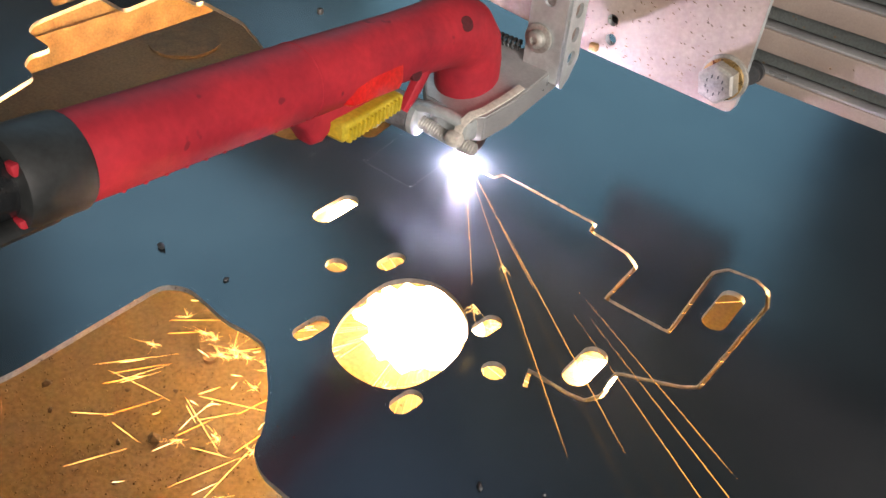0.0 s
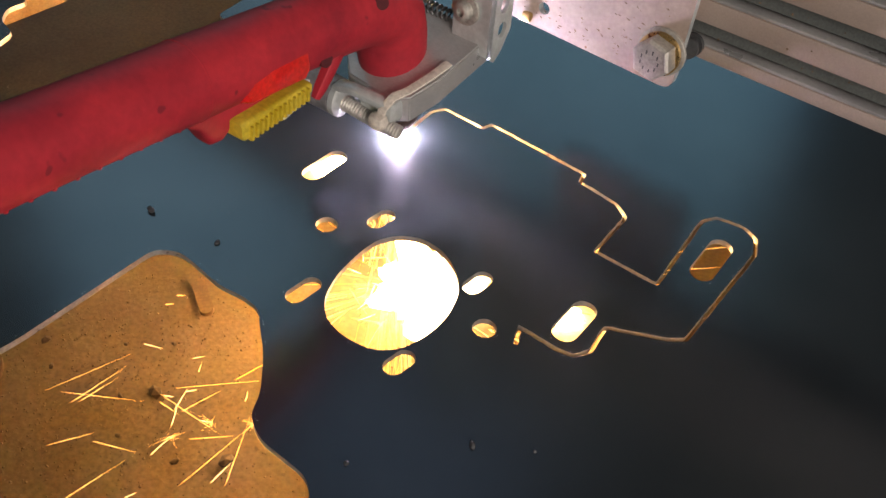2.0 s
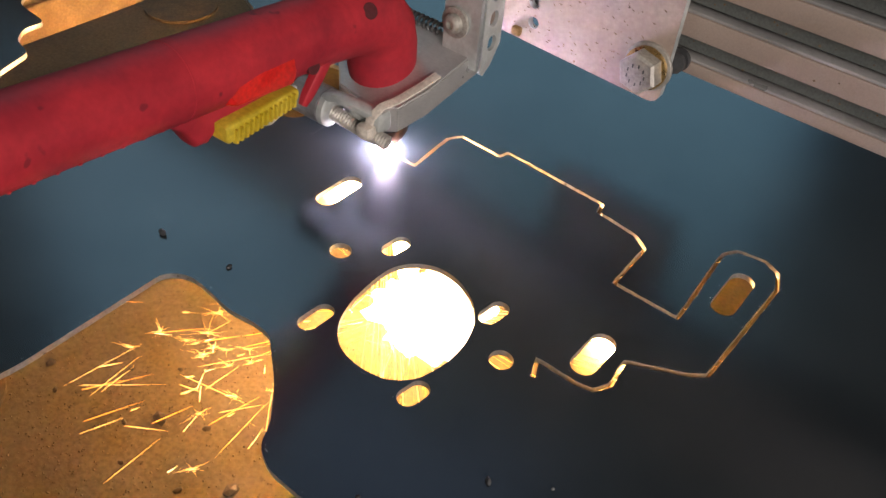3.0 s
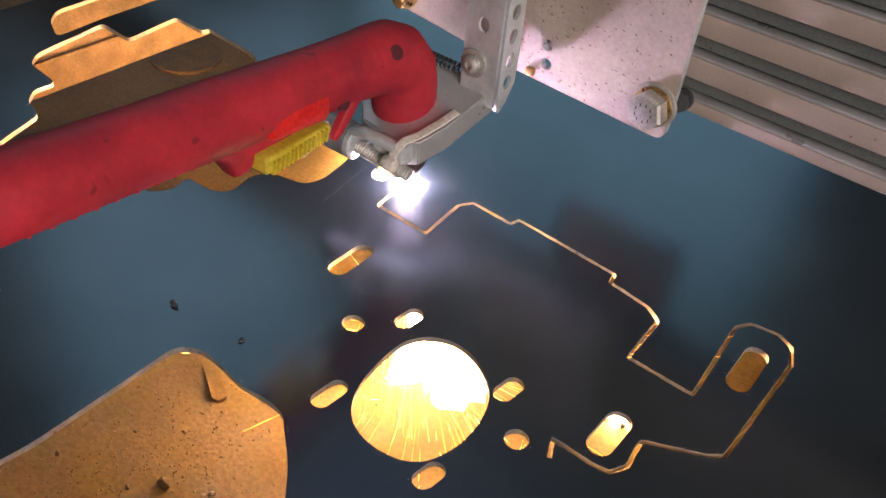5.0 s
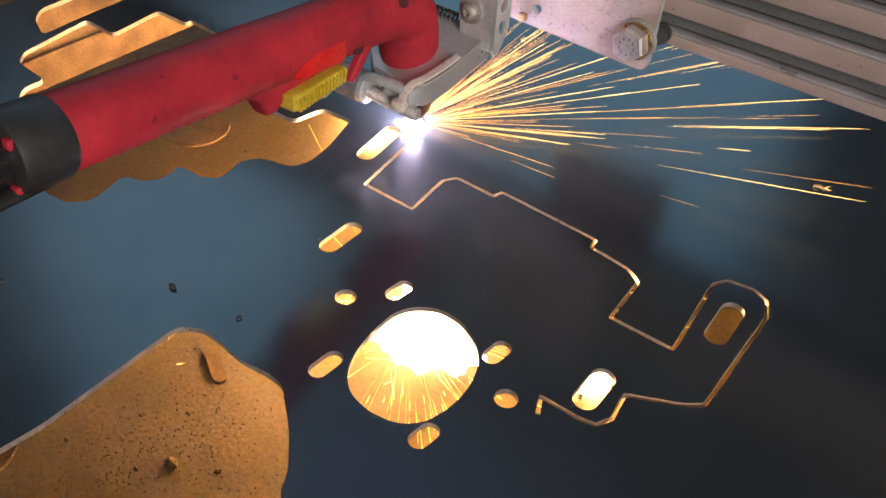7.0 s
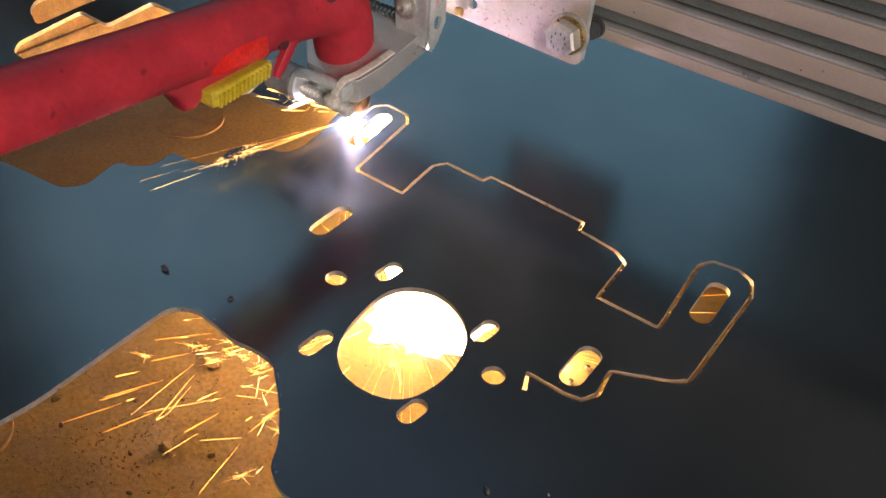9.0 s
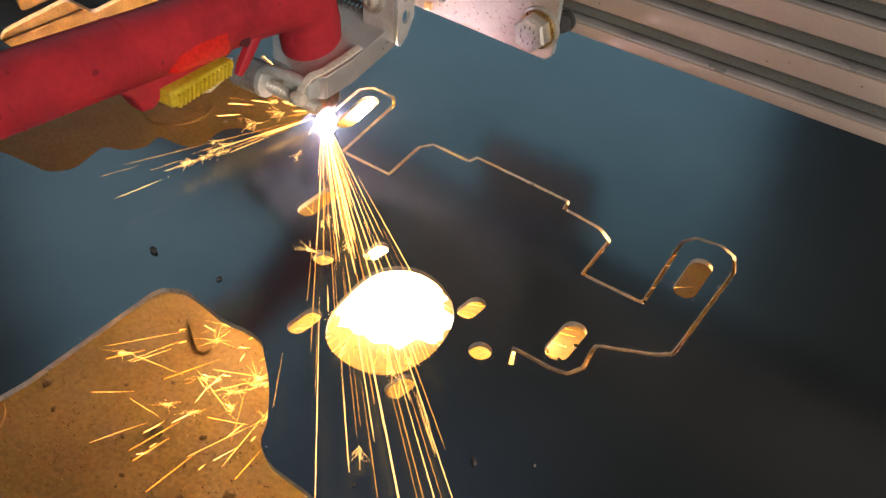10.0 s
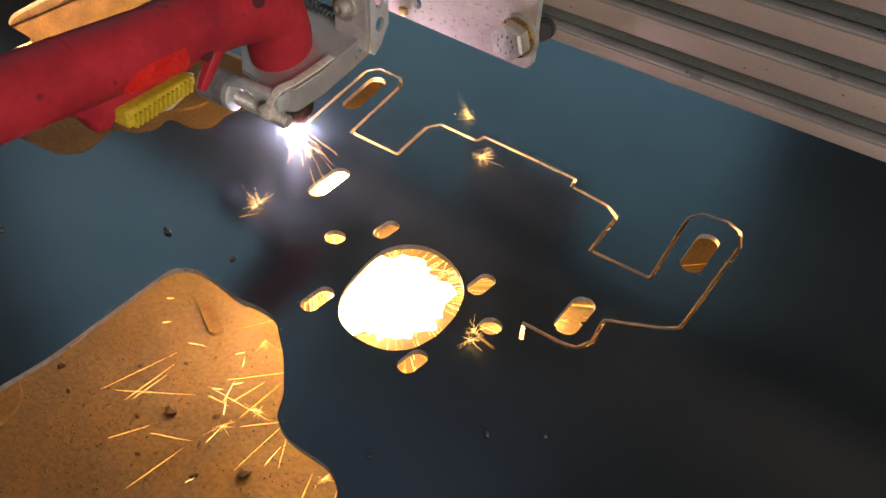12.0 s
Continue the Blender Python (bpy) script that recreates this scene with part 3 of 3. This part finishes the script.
def carriage():
    t = thing("gantry_carriage", "spatter-marked metal carriage plate with a large hex bolt", "carriage")
    outline = rounded([(-46, 77), (30, 69), (122, 65.5), (123, 185), (-46, 185)], 6)
    holes = [slot_outline(52, 79, 6, 6, 0, 10), slot_outline(51, 89, 6, 6, 0, 10)]
    me = sheet_mesh("plate", [outline] + holes, -2, 2, PAINTED, GALV)
    part("plate", me, None, t, "pale spattered metal plate").matrix_basis = pose(0, 0.044, 0, 90, 0, 0)
    # unseen plate with tie bolts, added for the dark area it reflects in the sheet
    me = sheet_mesh("unseen_rear_plate", [rounded([(30, 67), (123, 67), (123, 185), (30, 185)], 6)], -2, 2, PAINTED, GALV)
    part("unseen_rear_plate", me, None, t, "unseen plate added behind the beam to darken the sheet's reflection").matrix_basis = pose(0, 0.142, 0, 90, 0, 0)
    for x, z in ((38, 173), (115, 173)):
        part("tie_bolt", turned((x, 46.5, z), (0, 1, 0), ((0, 4), (93, 4))), BOLT, t)
    part("flat_washer", turned((113.5, 42, 82), (0, -1, 0), ((0, 11.4), (1.4, 11.4), (1.7, 11))), BOLT, t)
    part("spring_washer", turned((113.5, 40.2, 82), (0, -1, 0), ((0, 9.6), (0.4, 10), (2.2, 10), (2.5, 9.4))), BRASS, t, "brassy split washer")
    h = part("hex_bolt", hexagon((113.5, 37.8, 82), (0, -1, 0.04), 16.5, 8), BOLT, t, "worn zinc hex bolt head")
    part("bolt_mark", turned((113.5, 29.9, 82.3), (0, -1, 0.04), ((0, 5.6), (0.2, 5.6), (0.25, 5.2))), BOLT, h)
    for k in range(9):
        a = k * 0.7
        p = (113.5 + 4.2 * math.cos(a), 29.6, 82.3 + 4.2 * math.sin(a))
        part("head_mark", block(p[0] - 0.3, p[0] + 0.3, p[1] - 0.15, p[1] + 0.25, p[2] - 0.8, p[2] + 0.8, 0), DARK_METAL, h)
    w = part("roller", turned((122, 47, 84.5), (0, 1, 0), ((0, 3.4), (0.5, 5), (2, 5), (2.2, 4), (4, 4), (4.2, 5.4), (6.5, 5.4), (6.7, 4), (7.4, 4))), DARK_METAL, t, "ridged dark steel roller bushing")
    part("axle_nut", turned((113.5, 46.5, 82), (0, 1, 0), ((0, 8), (6, 8), (6.5, 7)), 6), BOLT, t)
    random.seed(12)
    verts, faces = [], []
    for k in range(240):
        x, z = random.uniform(36, 118), 72 + 108 * random.random() ** 1.4
        r, a = random.uniform(0.22, 0.75), random.uniform(-0.9, 0.2)
        n = len(verts)
        c, s = math.cos(a), math.sin(a)
        for u, v in ((-1.6, 0), (0, 0.55), (1.6, 0), (0, -0.55)):
            verts.append(((x + r * (u * c - v * s)) * MM, 0.04195, (z + r * (u * s + v * c)) * MM))
        verts.append((x * MM, 0.0417, z * MM))
        faces += [(n + q, n + (q + 1) % 4, n + 4) for q in range(4)]
    me = bpy.data.meshes.new("burn_flecks")
    me.from_pydata(verts, [], faces)
    me.materials.append(GRIT)
    tagged(part("burn_flecks", me, None, t, "dark burnt spatter flecks"), kind="stuff")
    part("edge_clip", turned((-40, 42, 84), (0, -1, 0), ((0, 6), (4, 6), (6, 4.5), (9, 4.5), (10, 3.5)), 12), BRASS, t, "brassy stub bolt")
    part("edge_clip", block(42, 47, 38.5, 42, 70.5, 75, 1.2), BRASS, t, "small brassy clip")
    return t


def gantry_beam():
    """Slotted aluminium profile; its face looks to the near side."""
    t = thing("gantry_beam", "slotted anodised aluminium gantry beam above the sheet", "gantry beam")
    def bar(y0, y1, z0, z1, b=0.5, m=EXTRUSION, name="profile_land"):
        return part(name, block(-900, 1000, y0, y1, z0, z1, b), m, t)
    # core coloured dark, as the shade deep in the slots
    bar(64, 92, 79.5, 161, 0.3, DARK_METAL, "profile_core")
    # bottom land, then slots and lands; a pale lip and a dark undercut at each slot's foot put its light and shade into
    # colour
    bar(55, 63.8, 78.5, 84.4, 0.6)
    for k in range(4):
        z = 84.5 + 20.8 * k
        bar(55.3, 63.6, z, z + 1.6, 0.7, ALU, "lit_slot_lip")
        bar(59.8, 63.6, z + 2.9, z + 10.2, 0.6, SLOT_SHADE, "slot_wall")
        bar(55, 63.8, z + 10.4, z + (20.7 if k < 3 else 15.6), 0.6)
    random.seed(21)
    verts, faces = [], []
    for k in range(70):
        x, z, r = random.uniform(0, 330), random.choice((89, 91, 93, 111, 99)) + random.uniform(-2, 2), random.uniform(0.2, 0.7)
        n = len(verts)
        y = 54.9 if 95 < z < 105 else 59.7
        verts += [((x + r * math.cos(q * 1.57)) * MM, y * MM, (z + r * math.sin(q * 1.57)) * MM) for q in range(4)] + [(x * MM, (y - 0.2) * MM, z * MM)]
        faces += [(n + q, n + (q + 1) % 4, n + 4) for q in range(4)]
    me = bpy.data.meshes.new("soot_specks")
    me.from_pydata(verts, [], faces)
    me.materials.append(GRIT)
    tagged(part("soot_specks", me, None, t, "dark soot specks"), kind="stuff")
    return t


def plasma_arc():
    random.seed(3)
    bm = bmesh.new()
    bmesh.ops.create_icosphere(bm, subdivisions=3, radius=1)
    for v in bm.verts:
        n = 1 + 0.16 * noise.noise(v.co * 2.1)
        v.co = Vector((1 + v.co.x * 5.6 * n, -1.6 + v.co.y * 5.6 * n, 1.0 + v.co.z * 4.4 * n)) * MM
    t = new("plasma_arc", mesh_of(smooth(bm), "plasma_arc", ARC))
    return tagged(t, "blinding white-violet plasma arc at the torch nozzle", "plasma arc")


def molten_jet():
    """Glowing metal blown through the cut and splashing on the floor below."""
    random.seed(5)
    t = thing("molten_jet", "glowing orange molten jet blown through the cut", "molten jet")
    part("jet", turned((0, 0, -3.5), (0, 0, -1), ((0, 1.0), (20, 3), (60, 6.5), (100, 7), (135, 4.5), (155, 2)), 12), JET_GLOW, t)
    return t


def splash_glow(rx, ry, label, hot=POOL):
    """White-hot splash where the jet strikes the floor, with ragged tongues; also added glows."""
    bm = bmesh.new()
    bmesh.ops.create_icosphere(bm, subdivisions=4, radius=1)
    for v in bm.verts:
        n = 1 + 0.5 * noise.noise(v.co * 2.4 + Vector((3, 1, 0))) + 0.25 * noise.noise(v.co * 6)
        v.co = Vector((v.co.x * rx * n, v.co.y * ry * n, max(-160.5, -158 + v.co.z * 9 * n))) * MM
    t = new("splash_glow", mesh_of(smooth(bm), "splash_glow", hot))
    return tagged(t, label, "molten splash")


# ---- sparks ----
def streak_mesh(long, thick, mat_, name="spark"):
    bm = bmesh.new()
    ring = []
    for s, r in ((0, 0.15), (0.55, 1.0), (0.93, 0.8), (1.0, 0.1)):
        ring.append([bm.verts.new((s * long * MM, r * thick * math.cos(k * 2.094) * MM, r * thick * math.sin(k * 2.094) * MM)) for k in range(3)])
    for a, b in zip(ring, ring[1:]):
        for k in range(3):
            bm.faces.new((a[k], a[(k + 1) % 3], b[(k + 1) % 3], b[k]))
    return mesh_of(bm, name, mat_)


def burst_mesh(size, seed):
    random.seed(seed)
    bm = bmesh.new()
    for k in range(13):
        b, r = random.uniform(0, 6.28), random.uniform(0.2, 1.5)
        d = Vector((1, r * math.cos(b), r * math.sin(b))).normalized()
        u = d.orthogonal().normalized() * 0.06
        v = d.cross(u)
        at = Vector((-1.2 * size * random.random() ** 2, 0, 0))
        tip = bm.verts.new((at + d * size * random.uniform(0.35, 1.2)) * MM)
        base = [bm.verts.new((at + (u * math.cos(q * 2.094) + v * math.sin(q * 2.094))) * MM) for q in range(3)]
        for q in range(3):
            bm.faces.new((base[q], base[(q + 1) % 3], tip))
    return mesh_of(bm, "burst", SPARK_HOT)


STREAKS = [streak_mesh(l, w, m) for l, w, m in ((30, 0.08, SPARK), (55, 0.1, SPARK_HOT), (90, 0.1, SPARK), (110, 0.12, SPARK_HOT), (18, 0.12, SPARK_HOT), (70, 0.07, SPARK), (45, 0.06, SPARK))]
DASHES = [streak_mesh(l, w, m) for l, w, m in ((8, 0.2, SPARK_HOT), (14, 0.26, SPARK_HOT), (24, 0.26, SPARK), (36, 0.22, SPARK), (5, 0.3, SPARK_HOT))]
def star_mesh(size, seed):
    """A spark that bursts on the floor: fine rays to all sides and up."""
    random.seed(seed)
    bm = bmesh.new()
    for k in range(17):
        a = random.uniform(0, 6.28)
        d = Vector((math.cos(a), math.sin(a), random.uniform(0, 0.5))).normalized()
        u = d.orthogonal().normalized() * 0.065
        v = d.cross(u)
        tip = bm.verts.new(d * size * (0.25 + 0.9 * random.random() ** 2) * MM)
        base = [bm.verts.new((u * math.cos(q * 2.094) + v * math.sin(q * 2.094)) * MM) for q in range(3)]
        for q in range(3):
            bm.faces.new((base[q], base[(q + 1) % 3], tip))
    return mesh_of(bm, "burst", SPARK_HOT)


STARS = [star_mesh(s, 70 + k) for k, s in enumerate((9, 14, 21))]
FINE = [streak_mesh(l, w, m) for l, w, m in ((22, 0.05, SPARK), (38, 0.06, SPARK), (60, 0.055, SPARK), (30, 0.08, SPARK_HOT))]
LONGS = [streak_mesh(l, w, m) for l, w, m in ((150, 0.07, SPARK), (110, 0.06, SPARK), (190, 0.07, SPARK))]
SKIDS = [streak_mesh(l, w, m) for l, w, m in ((7, 0.28, SPARK_WHITE), (13, 0.26, SPARK_WHITE), (20, 0.24, SPARK_HOT), (30, 0.2, SPARK_HOT), (42, 0.16, SPARK_HOT))]
STRAYS = [streak_mesh(l, w, m) for l, w, m in ((7, 0.18, SPARK_WHITE), (15, 0.14, SPARK_WHITE), (26, 0.13, SPARK_HOT), (38, 0.12, SPARK_HOT), (52, 0.1, SPARK_HOT))]
SHORTS = [streak_mesh(l, w, m) for l, w, m in ((9, 0.06, SPARK), (14, 0.07, SPARK), (20, 0.06, SPARK), (7, 0.09, SPARK_HOT))]
BURSTS = [burst_mesh(s, k) for k, s in enumerate((4, 6, 8))]


def spark_spray(label, count, reach, spread, lift, seed, first=8, bursts=4, kinds=STREAKS, ends=None):
    """A fan of flying sparks about its own x."""
    random.seed(seed)
    t = thing("spark_spray", label, "sparks", "sprays of sparks")
    for k in range(count):
        a, e = random.gauss(0, spread), random.gauss(0, lift)
        far = first + (reach - first) * random.random() ** 1.3 if k > count * 0.4 else first
        m = pose(0, 0, 0, 0, -e, a) @ pose(far * MM, 0, 0)
        part("spark", random.choice(kinds), None, t).matrix_basis = m
        if k < bursts:
            m = pose(0, 0, 0, 0, -e, a) @ pose(reach * random.uniform(0.5, 1.05) * MM, 0, 0)
            part("burst", random.choice(ends or BURSTS), None, t).matrix_basis = m
    return t


def floor_sparks(label, count, radius, seed, kinds, heading, scatter):
    """Sparks that skid over a round patch of floor, about a heading in degrees."""
    random.seed(seed)
    t = thing("spark_spray", label, "sparks", "sprays of sparks")
    for k in range(count):
        a, r = random.uniform(0, 360), radius * random.random() ** 0.6
        m = pose(0, 0, random.uniform(-4, 6) * MM, 0, 0, a) @ pose(r * MM, 0, 0, 0, random.uniform(-14, 14), heading - a + random.gauss(0, scatter))
        part("spark", random.choice(kinds), None, t).matrix_basis = m
        if k % 9 == 0:
            part("burst", random.choice(STARS[:2]), None, t).matrix_basis = m
    return t


TORCH, BRACKET, CARRIAGE, BEAM, ARC_BODY, JET = plasma_torch(), torch_bracket(), carriage(), gantry_beam(), plasma_arc(), molten_jet()
SPLASH = splash_glow(38, 36, "white-hot molten splash on the floor below the cut", WHITE_HOT)
# two added glow patches: they whiten slots and light the floor beyond the splash
REAR_GLOW = splash_glow(26, 13, "long glowing patch added far back on the floor to whiten the slots")
SIDE_GLOW = splash_glow(12, 9, "small glowing patch added beside the splash to brighten the right slots")
NEAR_DENSE = spark_spray("dense fan of golden sparks flying over the sheet", 130, 235, 3.4, 2.0, 11, 10, 8, STREAKS + FINE)
NEAR_LOOSE = spark_spray("loose fan of golden sparks flying over the sheet", 44, 200, 6, 3, 12, 8, 9, STREAKS + FINE, BURSTS + STARS[:1])
NEAR_THIN = spark_spray("few thin orange sparks flying far over the sheet", 7, 170, 5, 2, 19, 12, 2, LONGS)
SHORT_FAN = spark_spray("short fine sparks thrown out round the arc", 34, 44, 15, 6, 20, 8, 3, [FINE[0], FINE[0], SHORTS[2], SHORTS[1]], BURSTS[:1])
RISING_FAN = spark_spray("curling sparks bouncing up under the torch", 30, 48, 24, 8, 21, 10, 6, SHORTS + DASHES[:2])
SIDE_FAN = spark_spray("long fan of golden sparks flying past the carriage", 110, 225, 14, 5, 13, 8, 4, STREAKS + FINE)
CARRIAGE_FAN = spark_spray("dense bundle of golden sparks flying up to the carriage", 80, 90, 6, 4, 22, 8, 3, STREAKS + FINE)
BACK_FAN = spark_spray("narrow bundle of sparks flying low over the sheet", 24, 110, 3.2, 1.0, 14, 8, 7, FINE, BURSTS[:2])
BOUNCE = [spark_spray("spark bursting into a star on the sheet", 3, 10, 50, 8, 60 + k, 1, 2, SHORTS, STARS[:2]) for k in range(4)]
SKID_PATCH = floor_sparks("bright sparks skidding over the floor round the splash", 46, 46, 31, SKIDS, 0, 120)
STRAY_PATCH = floor_sparks("stray bright sparks skidding over the dusty floor", 26, 54, 32, STRAYS, -100, 34)
RING_FAN = spark_spray("ring of bright sparks bouncing off the floor under the cut", 90, 55, 180, 7, 18, 22, 6)
UNDER_FAN = [spark_spray("sparks racing over the floor under the sheet", 46, 200, 13, 6, 15, 80, 16, DASHES, STARS), spark_spray("bright sparks racing over the floor under the sheet", 120, 165, 19, 4, 16, 40, 22, DASHES + STREAKS, BURSTS + STARS[:2]),
             spark_spray("few scattered sparks racing over the floor under the sheet", 22, 165, 34, 6, 17, 30, 5, DASHES, STARS)]


def motions():
    def at(t):
        return [float(np.interp(t, [r[0] for r in ARC_WAY], [r[k] for r in ARC_WAY])) * MM for k in (1, 2)]
    for ob in (TORCH, BRACKET, CARRIAGE):
        walk(ob, [(t, pose(x * MM, y * MM, 0)) for t, x, y in ARC_WAY])
    walk(BEAM, [(t, pose(0, y * MM, 0, 0, 0, -0.5)) for t, x, y in ARC_WAY])
    walk(ARC_BODY, [(t, pose(x * MM, y * MM, 0, 0, 0, t * 80)) for t, x, y in ARC_WAY])
    # the jet leans from the arc to its splash, which wanders a little
    def splash(t):
        x, y = at(t)
        return Vector((-0.055 + 0.2 * (x + 0.06) + 0.006 * math.sin(t * 7), 0.004 + 0.2 * (y + 0.02) + 0.006 * math.cos(t * 5), 0))
    # how far the splash is blown on from the jet's foot, away from the near opening
    def blown(t):
        d = float(np.interp(t, (0, 0.2, 0.6, 1.8, 2.2, 5, 6.7, 8.3, 9.2, 9.6, 12), (-8, 6, 30, 24, 10, 16, 16, 20, 16, -3, -3))) * MM
        return splash(t) + Vector((0.72 * d, 0.69 * d, 0))
    walk(SPLASH, [(k / 5, pose(*blown(k / 5), 0, 0, k * 25)) for k in range(61)])
    # the added patches shift so that they stay in view through the slots
    walk(SIDE_GLOW, [(t, pose(x * MM, y * MM, 0, 0, 0, turn)) for t, x, y, turn in ((0, 66, 58, 20), (0.5, 62, 54, 25), (1, 40, 44, 30), (1.9, 46, 44, 25), (2.3, 60, 60, 20), (3.7, 70, 64, 10), (5.5, 66, 62, 20), (6.7, 62, 54, 30), (8.5, 42, 40, 40), (12, 30, 34, 50))])
    walk(REAR_GLOW, [(t, pose(x * MM, y * MM, 0, 0, 0, turn)) for t, x, y, turn in ((0, -170, 60, 145), (3, -184, 66, 142), (3.7, -190, 76, 142), (5.5, -250, 172, 132), (9, -256, 198, 130), (10.8, -256, 200, 132), (11.5, -205, 105, 136), (12, -186, 70, 140))])
    rows = []
    for t, x, y in ARC_WAY:
        top = Vector((x * MM, y * MM, 0))
        rows.append((t, Matrix.Translation(top) @ (splash(t) + Vector((0, 0, -0.16)) - top).to_track_quat("-Z", "Y").to_matrix().to_4x4()))
    walk(JET, rows)
    # slivers of metal drop as the cut reaches them
    random.seed(77)
    for slug, p, t in SLUGS:
        up = pose(p.x * MM, p.y * MM, 0)
        down = pose((p.x + random.uniform(60, 150)) * MM, (p.y + random.uniform(70, 170)) * MM, (FLOOR_Z + 3) * MM, 0, 0, random.uniform(-80, 80))
        rows = [(0, up)] if t > 0.1 else []
        a = max(t, 0.0)
        rows += [(a, up), (min(12.0, a + 0.2), down)] if a < 11.8 else [(11.7, up), (12, up)]
        if rows[-1][0] < 11.9:
            rows.append((12, down))
        walk(slug, rows)
    # sprays: seconds with the azimuth and the lift; between them the sparks go down through the cut
    def spray(ob, spans, rest, seed, z=4):
        random.seed(seed)
        rows = []
        for k in range(121):
            t = k / 10
            hit = [s for s in spans if s[0] <= t <= s[1]]
            x, y = at(t)
            if hit:
                t0, t1, a0, a1, lift = hit[0]
                a = a0 + (a1 - a0) * (t - t0) / max(0.1, t1 - t0)
                rows.append((t, pose(x, y, z * MM, random.uniform(-25, 25), -lift + random.uniform(-1, 1), a + random.uniform(-1.5, 1.5))))
            else:
                rows.append((t, pose(x, y, -12 * MM, random.uniform(-25, 25), 75, rest + random.uniform(-4, 4))))
        walk(ob, rows)
    spray(NEAR_DENSE, [(0.4, 0.75, -45, -44, 2.5), (1.38, 1.44, -44, -44, 2.5), (1.58, 1.64, -46, -46, 2.5), (9.28, 9.9, -51, -49, 2.5), (9.98, 10.24, -42, -44, 2.5), (10.78, 11.24, -49, -48, 2.5), (11.46, 11.64, -42, -44, 2.5)], -48, 1)
    spray(NEAR_LOOSE, [(0.88, 1.44, -47, -46, 3), (1.58, 1.94, -44, -41, 3), (8.38, 8.64, -35, -36, 3), (8.68, 8.94, -40, -42, 3), (9.08, 9.2, -44, -46, 3), (9.78, 10.24, -45, -38, 3), (10.88, 11.74, -43, -42, 3)], -42, 2)
    spray(NEAR_THIN, [(0, 0.14, -38, -38, 3), (0.9, 1.9, -45, -40, 3), (6.38, 6.74, 3, 2, 6), (8.3, 8.9, -42, -38, 3), (10.28, 10.74, -44, -42, 3), (11.28, 11.84, -40, -38, 3)], -42, 5)
    spray(SHORT_FAN, [(1.08, 1.94, -38, -38, 6), (8.28, 8.64, -36, -36, 6), (10.28, 10.74, -38, -38, 5), (11.88, 12, -44, -44, 5)], -42, 6)
    spray(RISING_FAN, [(8.3, 10.64, -140, -150, 16)], -140, 7, 8)
    spray(SIDE_FAN, [(5.1, 7.2, 46, 40, 6)], 42, 3)
    spray(CARRIAGE_FAN, [(5.1, 7.0, 84, 78, 9)], 80, 8)
    spray(BACK_FAN, [(0.78, 0.84, -102, -102, 2), (8.68, 9.04, -106, -106, 2), (9.58, 9.64, -106, -106, 2), (9.78, 11.84, -106, -97, 2)], -98, 4)
    # single sparks that land on the sheet and burst, then drop through the big hole
    for k, (ob, x, y, t0, t1) in enumerate(zip(BOUNCE, (75, 5, -10, -49), (-126, -18, 11, -124), (11.85, 11.9, 11.9, 11.8), (12, 12, 12, 12))):
        hid = pose(0.042, -0.12, -0.13)
        walk(ob, [(0, hid), (t0 - 0.12, hid), (t0, pose(x * MM, y * MM, 0.002, 0, 0, 60 * k)), (t1, pose(x * MM, y * MM, 0.002, 0, 0, 60 * k + 8))])
    random.seed(50)
    walk(RING_FAN, [(q / 10, pose(*splash(q / 10)[:2], -150 * MM, random.uniform(-4, 4), random.uniform(-6, 2), q * 37 % 360 / 9)) for q in range(121)])
    walk(SKID_PATCH, [(q / 10, pose(*(splash(q / 10) + Vector((-0.004, -0.008, 0)))[:2], -152 * MM, 0, 0, q * 47 % 85)) for q in range(0, 121)])
    stray = (((0, 0.4), -96, -150), ((1.9, 2.1), -80, -175), ((2.9, 3.1), -100, -145), ((3.4, 3.7), -85, -120), ((8.25, 8.45), -120, -150), ((8.9, 9.1), -85, -110), ((9.75, 10.1), -100, -135), ((10.2, 10.8), -85, -140), ((10.8, 12.1), -78, -150))
    rows = []
    for q in range(121):
        hit = [v for v in stray if v[0][0] <= q / 10 <= v[0][1]]
        x, y = (hit[0][1] * MM, hit[0][2] * MM) if hit else splash(q / 10)[:2]
        rows.append((q / 10, pose(x, y, -152 * MM, 0, 0, q * 31 % 50 - 25)))
    walk(STRAY_PATCH, rows)
    busy = ((0, 0.45), (2.9, 3.1), (3.35, 3.75), (8.2, 8.45), (8.95, 9.05), (9.75, 11.9))
    for k, ob in enumerate(UNDER_FAN):
        random.seed(40 + k)
        turn = lambda t: ((-100 if any(a <= t <= b for a, b in busy) else -30), 33, -120)[k]
        walk(ob, [(q / 10, pose(*splash(q / 10)[:2], -150 * MM, random.uniform(-30, 30), random.uniform(-9, -2), turn(q / 10) + random.uniform(-14, 14))) for q in range(121)])


motions()
